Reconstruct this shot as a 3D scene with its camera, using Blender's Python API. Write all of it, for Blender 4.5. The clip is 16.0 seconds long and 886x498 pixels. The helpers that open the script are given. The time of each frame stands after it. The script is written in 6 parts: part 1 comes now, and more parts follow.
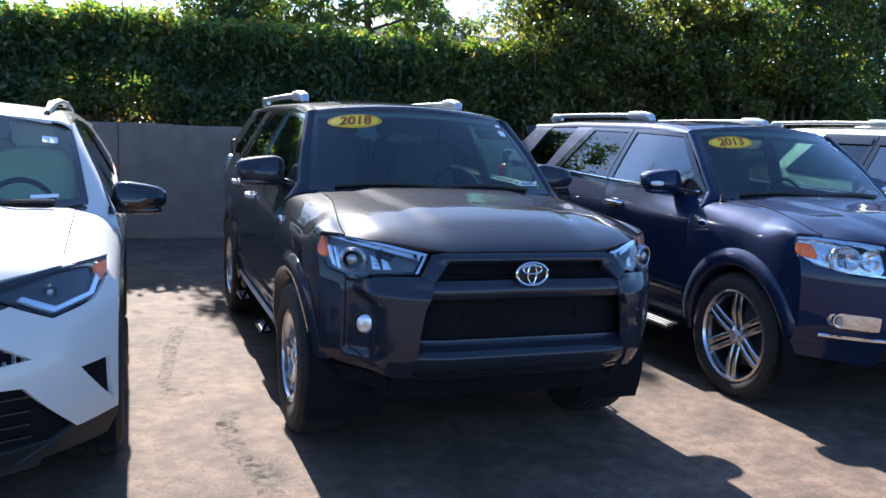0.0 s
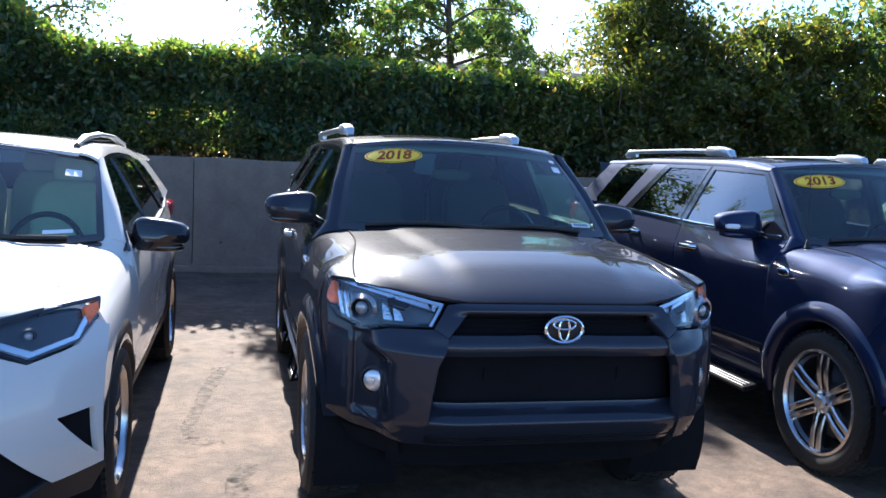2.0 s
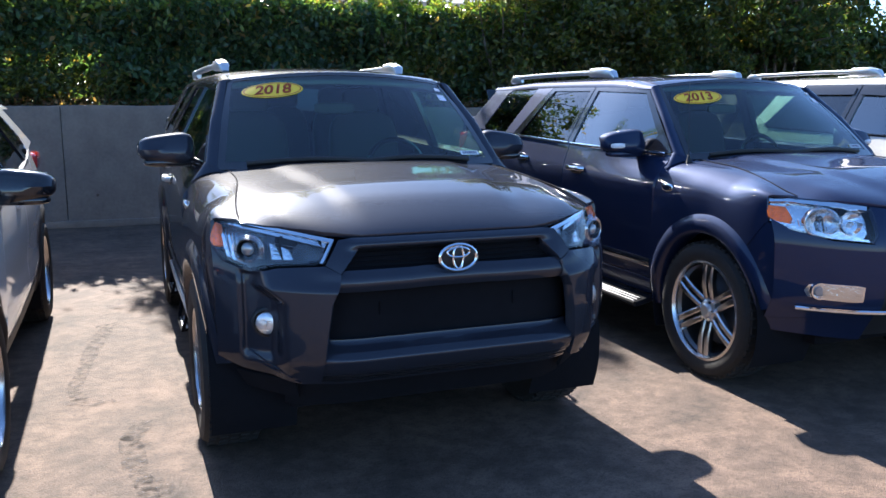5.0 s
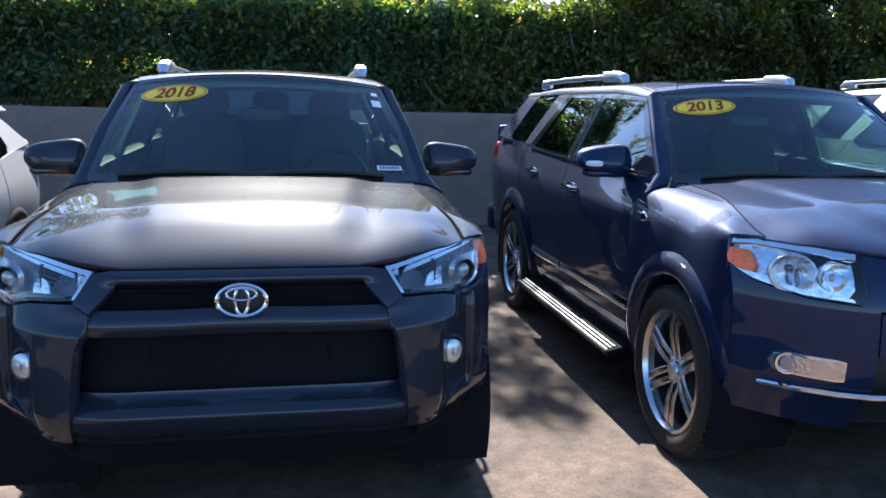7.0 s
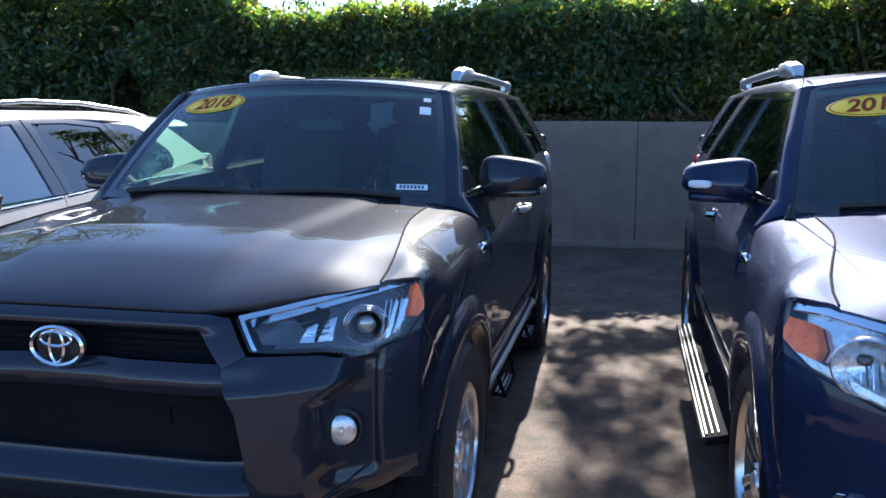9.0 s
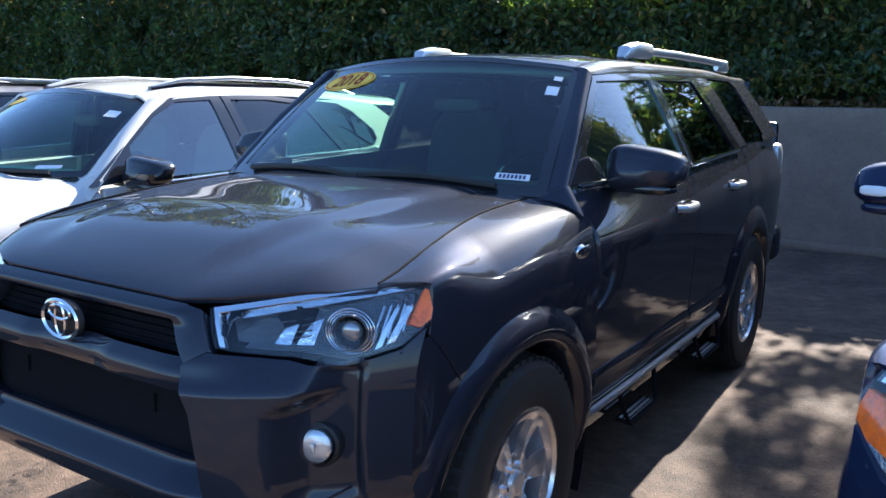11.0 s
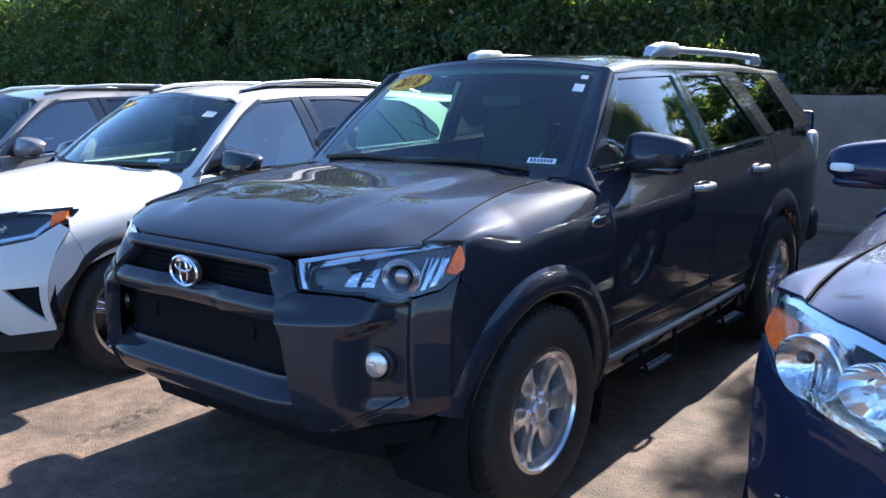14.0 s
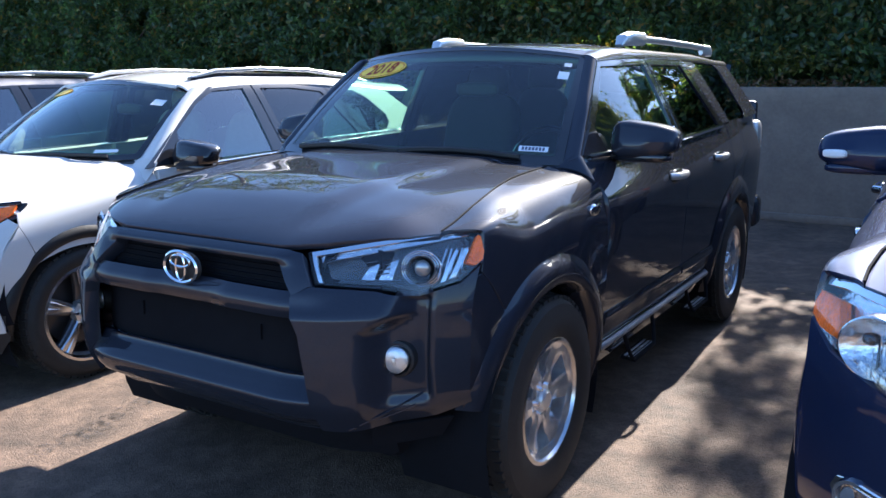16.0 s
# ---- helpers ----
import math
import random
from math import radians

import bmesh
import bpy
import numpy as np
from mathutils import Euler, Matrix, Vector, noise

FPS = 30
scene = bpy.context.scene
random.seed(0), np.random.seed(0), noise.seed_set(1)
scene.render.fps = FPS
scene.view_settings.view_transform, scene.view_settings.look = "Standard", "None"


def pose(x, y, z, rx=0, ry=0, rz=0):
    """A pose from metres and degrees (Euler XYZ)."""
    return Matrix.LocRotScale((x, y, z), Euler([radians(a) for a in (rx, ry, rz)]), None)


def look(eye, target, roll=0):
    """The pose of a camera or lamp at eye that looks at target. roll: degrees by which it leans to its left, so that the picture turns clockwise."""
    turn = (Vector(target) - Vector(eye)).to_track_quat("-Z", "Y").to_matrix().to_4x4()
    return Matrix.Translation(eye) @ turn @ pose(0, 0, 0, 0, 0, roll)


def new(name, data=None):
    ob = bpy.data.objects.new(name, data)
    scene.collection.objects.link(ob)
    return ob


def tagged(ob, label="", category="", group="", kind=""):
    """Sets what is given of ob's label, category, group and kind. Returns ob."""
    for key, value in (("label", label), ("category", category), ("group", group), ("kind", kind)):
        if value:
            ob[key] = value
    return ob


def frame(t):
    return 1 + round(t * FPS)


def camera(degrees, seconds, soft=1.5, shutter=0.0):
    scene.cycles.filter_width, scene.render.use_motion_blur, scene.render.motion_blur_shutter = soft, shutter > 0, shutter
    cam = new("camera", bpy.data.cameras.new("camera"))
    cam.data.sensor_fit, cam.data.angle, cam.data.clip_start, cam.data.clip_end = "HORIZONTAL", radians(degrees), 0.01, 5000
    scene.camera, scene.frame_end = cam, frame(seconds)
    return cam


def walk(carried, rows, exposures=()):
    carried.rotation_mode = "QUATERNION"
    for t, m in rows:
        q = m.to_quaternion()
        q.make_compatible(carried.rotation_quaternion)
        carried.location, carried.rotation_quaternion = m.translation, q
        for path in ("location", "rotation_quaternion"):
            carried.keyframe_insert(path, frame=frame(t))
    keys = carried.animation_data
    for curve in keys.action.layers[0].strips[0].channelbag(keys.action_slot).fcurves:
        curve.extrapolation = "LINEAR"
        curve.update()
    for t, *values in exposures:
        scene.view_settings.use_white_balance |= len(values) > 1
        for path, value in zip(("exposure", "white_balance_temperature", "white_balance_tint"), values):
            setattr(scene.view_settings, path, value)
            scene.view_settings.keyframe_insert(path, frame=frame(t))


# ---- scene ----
cam = camera(56.4, 16.0)
PATH = [
    (0, (-1.655, -4.112, 1.572), (-0.952, -2.261, 1.286), 2.7),
    (0.5, (-1.533, -4.0, 1.562), (-0.852, -2.138, 1.298), 3.5),
    (1, (-1.402, -3.867, 1.556), (-0.764, -1.988, 1.302), 3.9),
    (1.5, (-1.292, -3.831, 1.572), (-0.76, -1.916, 1.348), 3.7),
    (2, (-1.224, -3.817, 1.578), (-0.747, -1.886, 1.368), 3.0),
    (2.5, (-1.241, -3.806, 1.57), (-0.751, -1.882, 1.335), 2.9),
    (3, (-1.26, -3.794, 1.552), (-0.758, -1.878, 1.27), 2.7),
    (3.5, (-1.272, -3.787, 1.545), (-0.753, -1.881, 1.228), 1.8),
    (4, (-1.292, -3.776, 1.536), (-0.72, -1.893, 1.181), 1.0),
    (4.5, (-1.302, -3.781, 1.54), (-0.641, -1.93, 1.17), 0.3),
    (5, (-1.179, -3.75, 1.543), (-0.465, -1.915, 1.191), 0.3),
    (5.2, (-1.066, -3.749, 1.542), (-0.351, -1.913, 1.194), 0.7),
    (7.3, (0.371, -3.338, 1.566), (0.585, -1.377, 1.236), 1.7),
    (7.5, (0.5, -3.262, 1.555), (0.614, -1.291, 1.238), 2.3),
    (8, (0.813, -3.054, 1.553), (0.736, -1.08, 1.239), 1.5),
    (8.2, (0.941, -3.002, 1.537), (0.807, -1.031, 1.225), 0.9),
    (10.3, (1.918, -2.118, 1.555), (0.995, -0.378, 1.207), 1.2),
    (10.5, (1.942, -2.086, 1.547), (0.968, -0.374, 1.198), 1.5),
    (11, (1.96, -2.081, 1.537), (0.889, -0.432, 1.174), 0.7),
    (11.5, (1.973, -2.086, 1.533), (0.83, -0.488, 1.157), 0.8),
    (12, (1.994, -2.205, 1.533), (0.854, -0.603, 1.169), 1.7),
    (12.5, (2.056, -2.358, 1.534), (0.938, -0.748, 1.139), 1.1),
    (13, (2.191, -2.431, 1.555), (1.057, -0.84, 1.129), 0.4),
    (13.5, (2.358, -2.46, 1.553), (1.179, -0.895, 1.152), 0.5),
    (14, (2.402, -2.495, 1.552), (1.184, -0.954, 1.177), -0.5),
    (14.5, (2.362, -2.528, 1.545), (1.161, -0.971, 1.18), -0.7),
    (15, (2.229, -2.589, 1.54), (1.092, -0.982, 1.185), -1.2),
    (15.5, (2.126, -2.608, 1.546), (1.045, -0.965, 1.181), -1.2),
    (16, (2.083, -2.632, 1.534), (1.046, -0.968, 1.139), -0.2),
]
EXPOSURES = [(0, 2.12, 5350, 11), (3, 2.12, 5350, 11), (5, 2.16, 5350, 11), (8, 2.16, 5350, 10), (10.5, 2.24, 5400, 10), (11.2, 2.24, 5400, 10), (13.5, 2.34, 5400, 10), (16, 2.36, 5400, 11)]
walk(cam, [(t, look(eye, target, roll)) for t, eye, target, roll in PATH], EXPOSURES)

# ---- world, sun, exposure ----
SUN_ELEVATION, SUN_TURN = radians(35.7), radians(-1.0)
world = bpy.data.worlds.new("sky")
scene.world = world
world.use_nodes = True
wn = world.node_tree.nodes
sky = wn.new("ShaderNodeTexSky")
sky.sky_type, sky.sun_disc, sky.sun_elevation, sky.sun_rotation = "NISHITA", False, SUN_ELEVATION, SUN_TURN
sky.dust_density, sky.air_density, sky.ozone_density = 0.6, 1.0, 3.5
world.node_tree.links.new(sky.outputs[0], wn["Background"].inputs[0])
wn["Background"].inputs[1].default_value = 0.066
sun_dir = Vector((math.sin(SUN_TURN) * math.cos(SUN_ELEVATION), math.cos(SUN_TURN) * math.cos(SUN_ELEVATION), math.sin(SUN_ELEVATION)))
sun = new("sun", bpy.data.lights.new("sun", "SUN"))
sun.data.energy, sun.data.angle, sun.data.color = 4.5, radians(0.53), (1.0, 0.84, 0.64)
sun.matrix_world = look(sun_dir * 40, (0, 0, 0))


# ---- materials ----
def mat(name, base, rough=0.5, metal=0.0, coat=0.0, bump=0.0, scale=20.0, vary=0.0, fine=0.0, spec=0.5, alpha=None):
    """A principled material with noise at two scales in colour, roughness and relief."""
    m = bpy.data.materials.new(name)
    m.use_nodes = True
    n, l = m.node_tree.nodes, m.node_tree.links
    b = n["Principled BSDF"]
    b.inputs["Base Color"].default_value = (*base, 1)
    b.inputs["Roughness"].default_value = rough
    b.inputs["Metallic"].default_value = metal
    b.inputs["Coat Weight"].default_value = coat
    b.inputs["Coat Roughness"].default_value = 0.03
    b.inputs["Coat IOR"].default_value = 1.5
    b.inputs["Specular IOR Level"].default_value = spec
    if vary or bump:
        co = n.new("ShaderNodeTexCoord")
        big, small = n.new("ShaderNodeTexNoise"), n.new("ShaderNodeTexNoise")
        big.inputs["Scale"].default_value, big.inputs["Detail"].default_value = scale * 0.15, 4
        small.inputs["Scale"].default_value, small.inputs["Detail"].default_value = scale, 6
        l.new(co.outputs["Object"], big.inputs["Vector"])
        l.new(co.outputs["Object"], small.inputs["Vector"])
        both = n.new("ShaderNodeMath")
        both.operation = "MULTIPLY_ADD"
        l.new(big.outputs["Fac"], both.inputs[0])
        both.inputs[1].default_value = 0.6
        half = n.new("ShaderNodeMath")
        half.operation = "MULTIPLY"
        half.inputs[1].default_value = 0.4
        l.new(small.outputs["Fac"], half.inputs[0])
        l.new(half.outputs[0], both.inputs[2])
        if vary:
            ramp = n.new("ShaderNodeMapRange")
            ramp.inputs[1].default_value, ramp.inputs[2].default_value = 0.3, 0.7
            ramp.inputs[3].default_value, ramp.inputs[4].default_value = 1 - vary, 1 + vary
            l.new(both.outputs[0], ramp.inputs[0])
            mix = n.new("ShaderNodeVectorMath")
            mix.operation = "SCALE"
            mix.inputs[0].default_value = base
            l.new(ramp.outputs[0], mix.inputs["Scale"])
            l.new(mix.outputs[0], b.inputs["Base Color"])
        if bump:
            bp = n.new("ShaderNodeBump")
            bp.inputs["Strength"].default_value, bp.inputs["Distance"].default_value = 1.0, bump
            l.new(small.outputs["Fac"], bp.inputs["Height"])
            l.new(bp.outputs[0], b.inputs["Normal"])
    return m


def car_paint(name, base, metal=0.0, flake=0.25):
    """Clear-coated metallic paint with flakes and a faint film of dust."""
    m = mat(name, base, 0.5, metal, 1.0, spec=0.05)
    n, l = m.node_tree.nodes, m.node_tree.links
    b = n["Principled BSDF"]
    if "metallic" in name:
        b.inputs["Roughness"].default_value = 0.58 if "blue" in name else 0.48
        b.inputs["Coat Weight"].default_value = 0.75
        b.inputs["Specular Tint"].default_value = (0.72, 0.73, 0.78, 1) if "blue" in name else (0.2, 0.185, 0.18, 1)
    co = n.new("ShaderNodeTexCoord")
    fl = n.new("ShaderNodeTexVoronoi")
    fl.inputs["Scale"].default_value = 900
    dust = n.new("ShaderNodeTexNoise")
    dust.inputs["Scale"].default_value, dust.inputs["Detail"].default_value = 3.5, 8
    l.new(co.outputs["Object"], fl.inputs["Vector"])
    l.new(co.outputs["Object"], dust.inputs["Vector"])
    rng = n.new("ShaderNodeMapRange")
    rng.inputs[3].default_value, rng.inputs[4].default_value = 1 - flake, 1 + flake
    l.new(fl.outputs["Color"], rng.inputs[0])
    sc = n.new("ShaderNodeVectorMath")
    sc.operation = "SCALE"
    sc.inputs[0].default_value = base
    l.new(rng.outputs[0], sc.inputs["Scale"])
    film = n.new("ShaderNodeMapRange")
    film.inputs[1].default_value, film.inputs[2].default_value = 0.45, 0.8
    film.inputs[3].default_value, film.inputs[4].default_value = 0.0, 0.012
    l.new(dust.outputs["Fac"], film.inputs[0])
    mx = n.new("ShaderNodeMix")
    mx.data_type = "RGBA"
    mx.inputs[7].default_value = (0.35, 0.31, 0.26, 1)
    l.new(film.outputs[0], mx.inputs[0])
    l.new(sc.outputs[0], mx.inputs[6])
    l.new(mx.outputs[2], b.inputs["Base Color"])
    cr = n.new("ShaderNodeMapRange")
    cr.inputs[1].default_value, cr.inputs[2].default_value = 0.35, 0.75
    cr.inputs[3].default_value, cr.inputs[4].default_value = 0.008, 0.05
    l.new(dust.outputs["Fac"], cr.inputs[0])
    l.new(cr.outputs[0], b.inputs["Coat Roughness"])
    return m


def glass(name, tint, gloss=0.045):
    """A thin pane: clear with a tint, mirror-like where it is seen at a slant."""
    m = bpy.data.materials.new(name)
    m.use_nodes = True
    n, l = m.node_tree.nodes, m.node_tree.links
    n.remove(n["Principled BSDF"])
    lw = n.new("ShaderNodeLayerWeight")
    lw.inputs[0].default_value = 0.5
    pw = n.new("ShaderNodeMath")
    pw.operation = "POWER"
    pw.inputs[1].default_value = 4.5
    l.new(lw.outputs["Facing"], pw.inputs[0])
    ma = n.new("ShaderNodeMath")
    ma.operation = "MULTIPLY_ADD"
    ma.inputs[1].default_value, ma.inputs[2].default_value = 0.9, gloss * 2
    l.new(pw.outputs[0], ma.inputs[0])
    tr, gl, mx = n.new("ShaderNodeBsdfTransparent"), n.new("ShaderNodeBsdfGlossy"), n.new("ShaderNodeMixShader")
    tr.inputs[0].default_value = (*tint, 1)
    gl.inputs[0].default_value = (0.95, 0.97, 1, 1)
    gl.inputs["Roughness"].default_value = 0.01
    l.new(ma.outputs[0], mx.inputs[0])
    l.new(tr.outputs[0], mx.inputs[1])
    l.new(gl.outputs[0], mx.inputs[2])
    l.new(mx.outputs[0], n["Material Output"].inputs[0])
    return m


def leaf_mat(name, base, light, dry=(0.2, 0.14, 0.05)):
    """Glossy leaves that let light through, each a little different."""
    m = bpy.data.materials.new(name)
    m.use_nodes = True
    n, l = m.node_tree.nodes, m.node_tree.links
    b = n["Principled BSDF"]
    geo = n.new("ShaderNodeNewGeometry")
    ramp = n.new("ShaderNodeValToRGB")
    e = ramp.color_ramp.elements
    e[0].color, e[1].color = (*base, 1), (*light, 1)
    e[0].position, e[1].position = 0.15, 0.85
    x = e.new(0.97)
    x.color = (*dry, 1)
    l.new(geo.outputs["Random Per Island"], ramp.inputs[0])
    l.new(ramp.outputs[0], b.inputs["Base Color"])
    b.inputs["Roughness"].default_value = 0.32
    tr = n.new("ShaderNodeBsdfTranslucent")
    bright = n.new("ShaderNodeVectorMath")
    bright.operation = "MULTIPLY"
    bright.inputs[1].default_value = (2.6, 2.7, 0.9)
    l.new(ramp.outputs[0], bright.inputs[0])
    l.new(bright.outputs[0], tr.inputs[0])
    mx = n.new("ShaderNodeMixShader")
    mx.inputs[0].default_value = 0.45
    l.new(b.outputs[0], mx.inputs[1])
    l.new(tr.outputs[0], mx.inputs[2])
    l.new(mx.outputs[0], n["Material Output"].inputs[0])
    return m


def pavement_mat():
    """Worn asphalt: fine stones, pale scuffs, dark drips and cracks."""
    m = mat("worn_asphalt", (0.2, 0.18, 0.16), 0.85)
    n, l = m.node_tree.nodes, m.node_tree.links
    b = n["Principled BSDF"]
    co = n.new("ShaderNodeTexCoord")

    def tex(kind, scale, detail=6):
        t = n.new(kind)
        t.inputs["Scale"].default_value = scale
        if "Detail" in t.inputs:
            t.inputs["Detail"].default_value = detail
        l.new(co.outputs["Object"], t.inputs["Vector"])
        return t

    grain, blotch, wide, stones = tex("ShaderNodeTexNoise", 160, 4), tex("ShaderNodeTexNoise", 2.3, 9), tex("ShaderNodeTexNoise", 0.35, 5), tex("ShaderNodeTexVoronoi", 120)
    ramp = n.new("ShaderNodeValToRGB")
    e = ramp.color_ramp.elements
    e[0].position, e[0].color = 0.34, (0.07, 0.0475, 0.033, 1)
    e[1].position, e[1].color = 0.68, (0.145, 0.096, 0.066, 1)
    l.new(blotch.outputs["Fac"], ramp.inputs[0])
    mul = n.new("ShaderNodeMix")
    mul.data_type, mul.blend_type = "RGBA", "MULTIPLY"
    mul.inputs[0].default_value = 1.0
    r2 = n.new("ShaderNodeMapRange")
    r2.inputs[1].default_value, r2.inputs[2].default_value, r2.inputs[3].default_value, r2.inputs[4].default_value = 0.3, 0.7, 0.6, 1.36
    l.new(grain.outputs["Fac"], r2.inputs[0])
    l.new(ramp.outputs[0], mul.inputs[6])
    l.new(r2.outputs[0], mul.inputs[7])
    mul2 = n.new("ShaderNodeMix")
    mul2.data_type, mul2.blend_type = "RGBA", "MULTIPLY"
    mul2.inputs[0].default_value = 1.0
    r3 = n.new("ShaderNodeMapRange")
    r3.inputs[1].default_value, r3.inputs[2].default_value, r3.inputs[3].default_value, r3.inputs[4].default_value = 0.35, 0.65, 0.8, 1.15
    l.new(wide.outputs["Fac"], r3.inputs[0])
    l.new(mul.outputs[2], mul2.inputs[6])
    l.new(r3.outputs[0], mul2.inputs[7])
    # pale scuffs and fine dark specks worn into the top
    wear, speck = tex("ShaderNodeTexNoise", 11, 12), tex("ShaderNodeTexNoise", 48, 8)
    last = mul2.outputs[2]
    for source, lo, hi, dark, pale in ((wear, 0.38, 0.62, 0.78, 1.24), (speck, 0.3, 0.5, 0.62, 1.04)):
        r4, m4 = n.new("ShaderNodeMapRange"), n.new("ShaderNodeMix")
        r4.inputs[1].default_value, r4.inputs[2].default_value, r4.inputs[3].default_value, r4.inputs[4].default_value = lo, hi, dark, pale
        m4.data_type, m4.blend_type = "RGBA", "MULTIPLY"
        m4.inputs[0].default_value = 1.0
        l.new(source.outputs["Fac"], r4.inputs[0])
        l.new(last, m4.inputs[6])
        l.new(r4.outputs[0], m4.inputs[7])
        last = m4.outputs[2]
    l.new(last, b.inputs["Base Color"])
    bp = n.new("ShaderNodeBump")
    bp.inputs["Strength"].default_value, bp.inputs["Distance"].default_value = 0.8, 0.003
    l.new(stones.outputs["Distance"], bp.inputs["Height"])
    l.new(bp.outputs[0], b.inputs["Normal"])
    return m


ASPHALT = pavement_mat()
GREY_PAINT = car_paint("grey_metallic_paint", (0.026, 0.029, 0.041), 0.5)
BLUE_PAINT = car_paint("dark_blue_metallic_paint", (0.012, 0.02, 0.055), 0.5)
WHITE_PAINT = car_paint("white_paint", (0.57, 0.56, 0.54), 0.0, 0.02)
SILVER_PAINT = car_paint("silver_paint", (0.5, 0.49, 0.46), 0.5)
SLATE_PAINT = car_paint("slate_paint", (0.16, 0.16, 0.17), 0.5)
BLACK_TRIM = mat("black_plastic", (0.009, 0.009, 0.01), 0.55, bump=0.0006, scale=300, vary=0.2)
GLOSS_BLACK = mat("gloss_black", (0.01, 0.01, 0.012), 0.12, coat=0.6)
DARK = mat("dark_inside", (0.009, 0.009, 0.011), 0.9, vary=0.2, spec=0.08)
INTERIOR_LIGHT = mat("light_grey_upholstery", (0.5, 0.49, 0.45), 0.75, bump=0.001, scale=250, vary=0.1)
INTERIOR = mat("dark_grey_upholstery", (0.018, 0.018, 0.02), 0.8, bump=0.001, scale=250, vary=0.2)
SILVER_WHEEL = mat("silver_painted_alloy", (0.8, 0.81, 0.83), 0.2, 0.84, coat=0.3, vary=0.06, scale=60)
CHROME = mat("chrome", (0.82, 0.83, 0.85), 0.07, 1.0)
PROJECTOR = mat("projector_glass", (0.3, 0.32, 0.35), 0.05, 0.6, coat=1.0)
SATIN = mat("satin_silver", (0.68, 0.68, 0.68), 0.36, 0.85, vary=0.05)
WORN_ALUMINIUM = mat("worn_aluminium", (0.3, 0.3, 0.31), 0.5, 0.7, vary=0.2, scale=40)
ALLOY = mat("machined_alloy", (0.55, 0.55, 0.56), 0.24, 1.0, vary=0.06, scale=60)
ALLOY_DARK = mat("grey_alloy", (0.12, 0.12, 0.125), 0.35, 0.8, vary=0.08)
RUBBER = mat("tyre_rubber", (0.012, 0.0115, 0.011), 0.75, bump=0.0008, scale=200, vary=0.35)
LENS = glass("lamp_lens", (0.95, 0.97, 0.98), 0.025)
WINDSHIELD = glass("windshield_glass", (0.64, 0.93, 0.73), 0.035)
LAMP_BRIGHT = mat("bright_reflector", (0.72, 0.73, 0.75), 0.12, 1.0, bump=0.004, scale=50)
FOG_BOWL = mat("fog_reflector", (0.8, 0.81, 0.83), 0.3, 0.8, bump=0.003, scale=60)
LAMP_CHROME = mat("lamp_housing", (0.1, 0.107, 0.118), 0.16, 0.85, bump=0.009, scale=60)
DOOR_GLASS = glass("door_glass", (0.66, 0.88, 0.76), 0.05)
TINTED_GLASS = glass("tinted_door_glass", (0.17, 0.25, 0.25), 0.09)
PRIVACY = glass("privacy_glass", (0.045, 0.05, 0.052))
AMBER = mat("amber_lens", (1.0, 0.165, 0.0), 0.3, bump=0.008, scale=90, coat=0.5, vary=0.45, spec=0.25)
RED_LENS = mat("red_lens", (0.5, 0.02, 0.02), 0.12, coat=1.0)
STICKER = mat("yellow_sticker", (0.85, 0.58, 0.02), 0.45, vary=0.05)
INK = mat("red_ink", (0.42, 0.06, 0.02), 0.6)
PAPER = mat("white_paper", (0.75, 0.77, 0.8), 0.7, vary=0.04)
BLUE_INK = mat("dark_ink", (0.05, 0.06, 0.12), 0.6)
CONCRETE = mat("wall_render", (0.18, 0.145, 0.118), 0.9, bump=0.004, scale=25, vary=0.22)
SOIL = mat("soil_and_litter", (0.11, 0.075, 0.05), 0.95, bump=0.02, scale=18, vary=0.5)
BARK = mat("bark", (0.13, 0.1, 0.075), 0.9, bump=0.01, scale=30, vary=0.4)
HEDGE_LEAF = leaf_mat("hedge_leaves", (0.036, 0.068, 0.042), (0.09, 0.145, 0.062))
# lighter copy of the hedge leaves, with the sun on the top in its colour
HEDGE_LIT_TOP = leaf_mat("hedge_lit_top", (0.07, 0.12, 0.035), (0.17, 0.21, 0.045))
BUSH_LEAF = leaf_mat("bush_leaves", (0.03, 0.046, 0.017), (0.115, 0.13, 0.028))
FEATHER_LEAF = leaf_mat("feathery_leaves", (0.06, 0.105, 0.045), (0.14, 0.2, 0.08))
TREE_LEAF = leaf_mat("tree_leaves", (0.028, 0.05, 0.022), (0.07, 0.11, 0.036))
STAIN = bpy.data.materials.new("tyre_scuff")
STAIN.use_nodes = True
_n, _l = STAIN.node_tree.nodes, STAIN.node_tree.links
_n["Principled BSDF"].inputs["Base Color"].default_value = (0.045, 0.04, 0.037, 1)
_n["Principled BSDF"].inputs["Roughness"].default_value = 0.9
_co, _tx, _rg, _tr, _mx = (_n.new(k) for k in ("ShaderNodeTexCoord", "ShaderNodeTexNoise", "ShaderNodeMapRange", "ShaderNodeBsdfTransparent", "ShaderNodeMixShader"))
_tx.inputs["Scale"].default_value, _tx.inputs["Detail"].default_value = 24, 14
_rg.inputs[1].default_value, _rg.inputs[2].default_value, _rg.inputs[4].default_value = 0.44, 0.64, 0.52
_l.new(_co.outputs["Object"], _tx.inputs["Vector"])
_l.new(_tx.outputs["Fac"], _rg.inputs[0])
_l.new(_rg.outputs[0], _mx.inputs[0])
_l.new(_tr.outputs[0], _mx.inputs[1])
_l.new(_n["Principled BSDF"].outputs[0], _mx.inputs[2])
_l.new(_mx.outputs[0], _n["Material Output"].inputs[0])
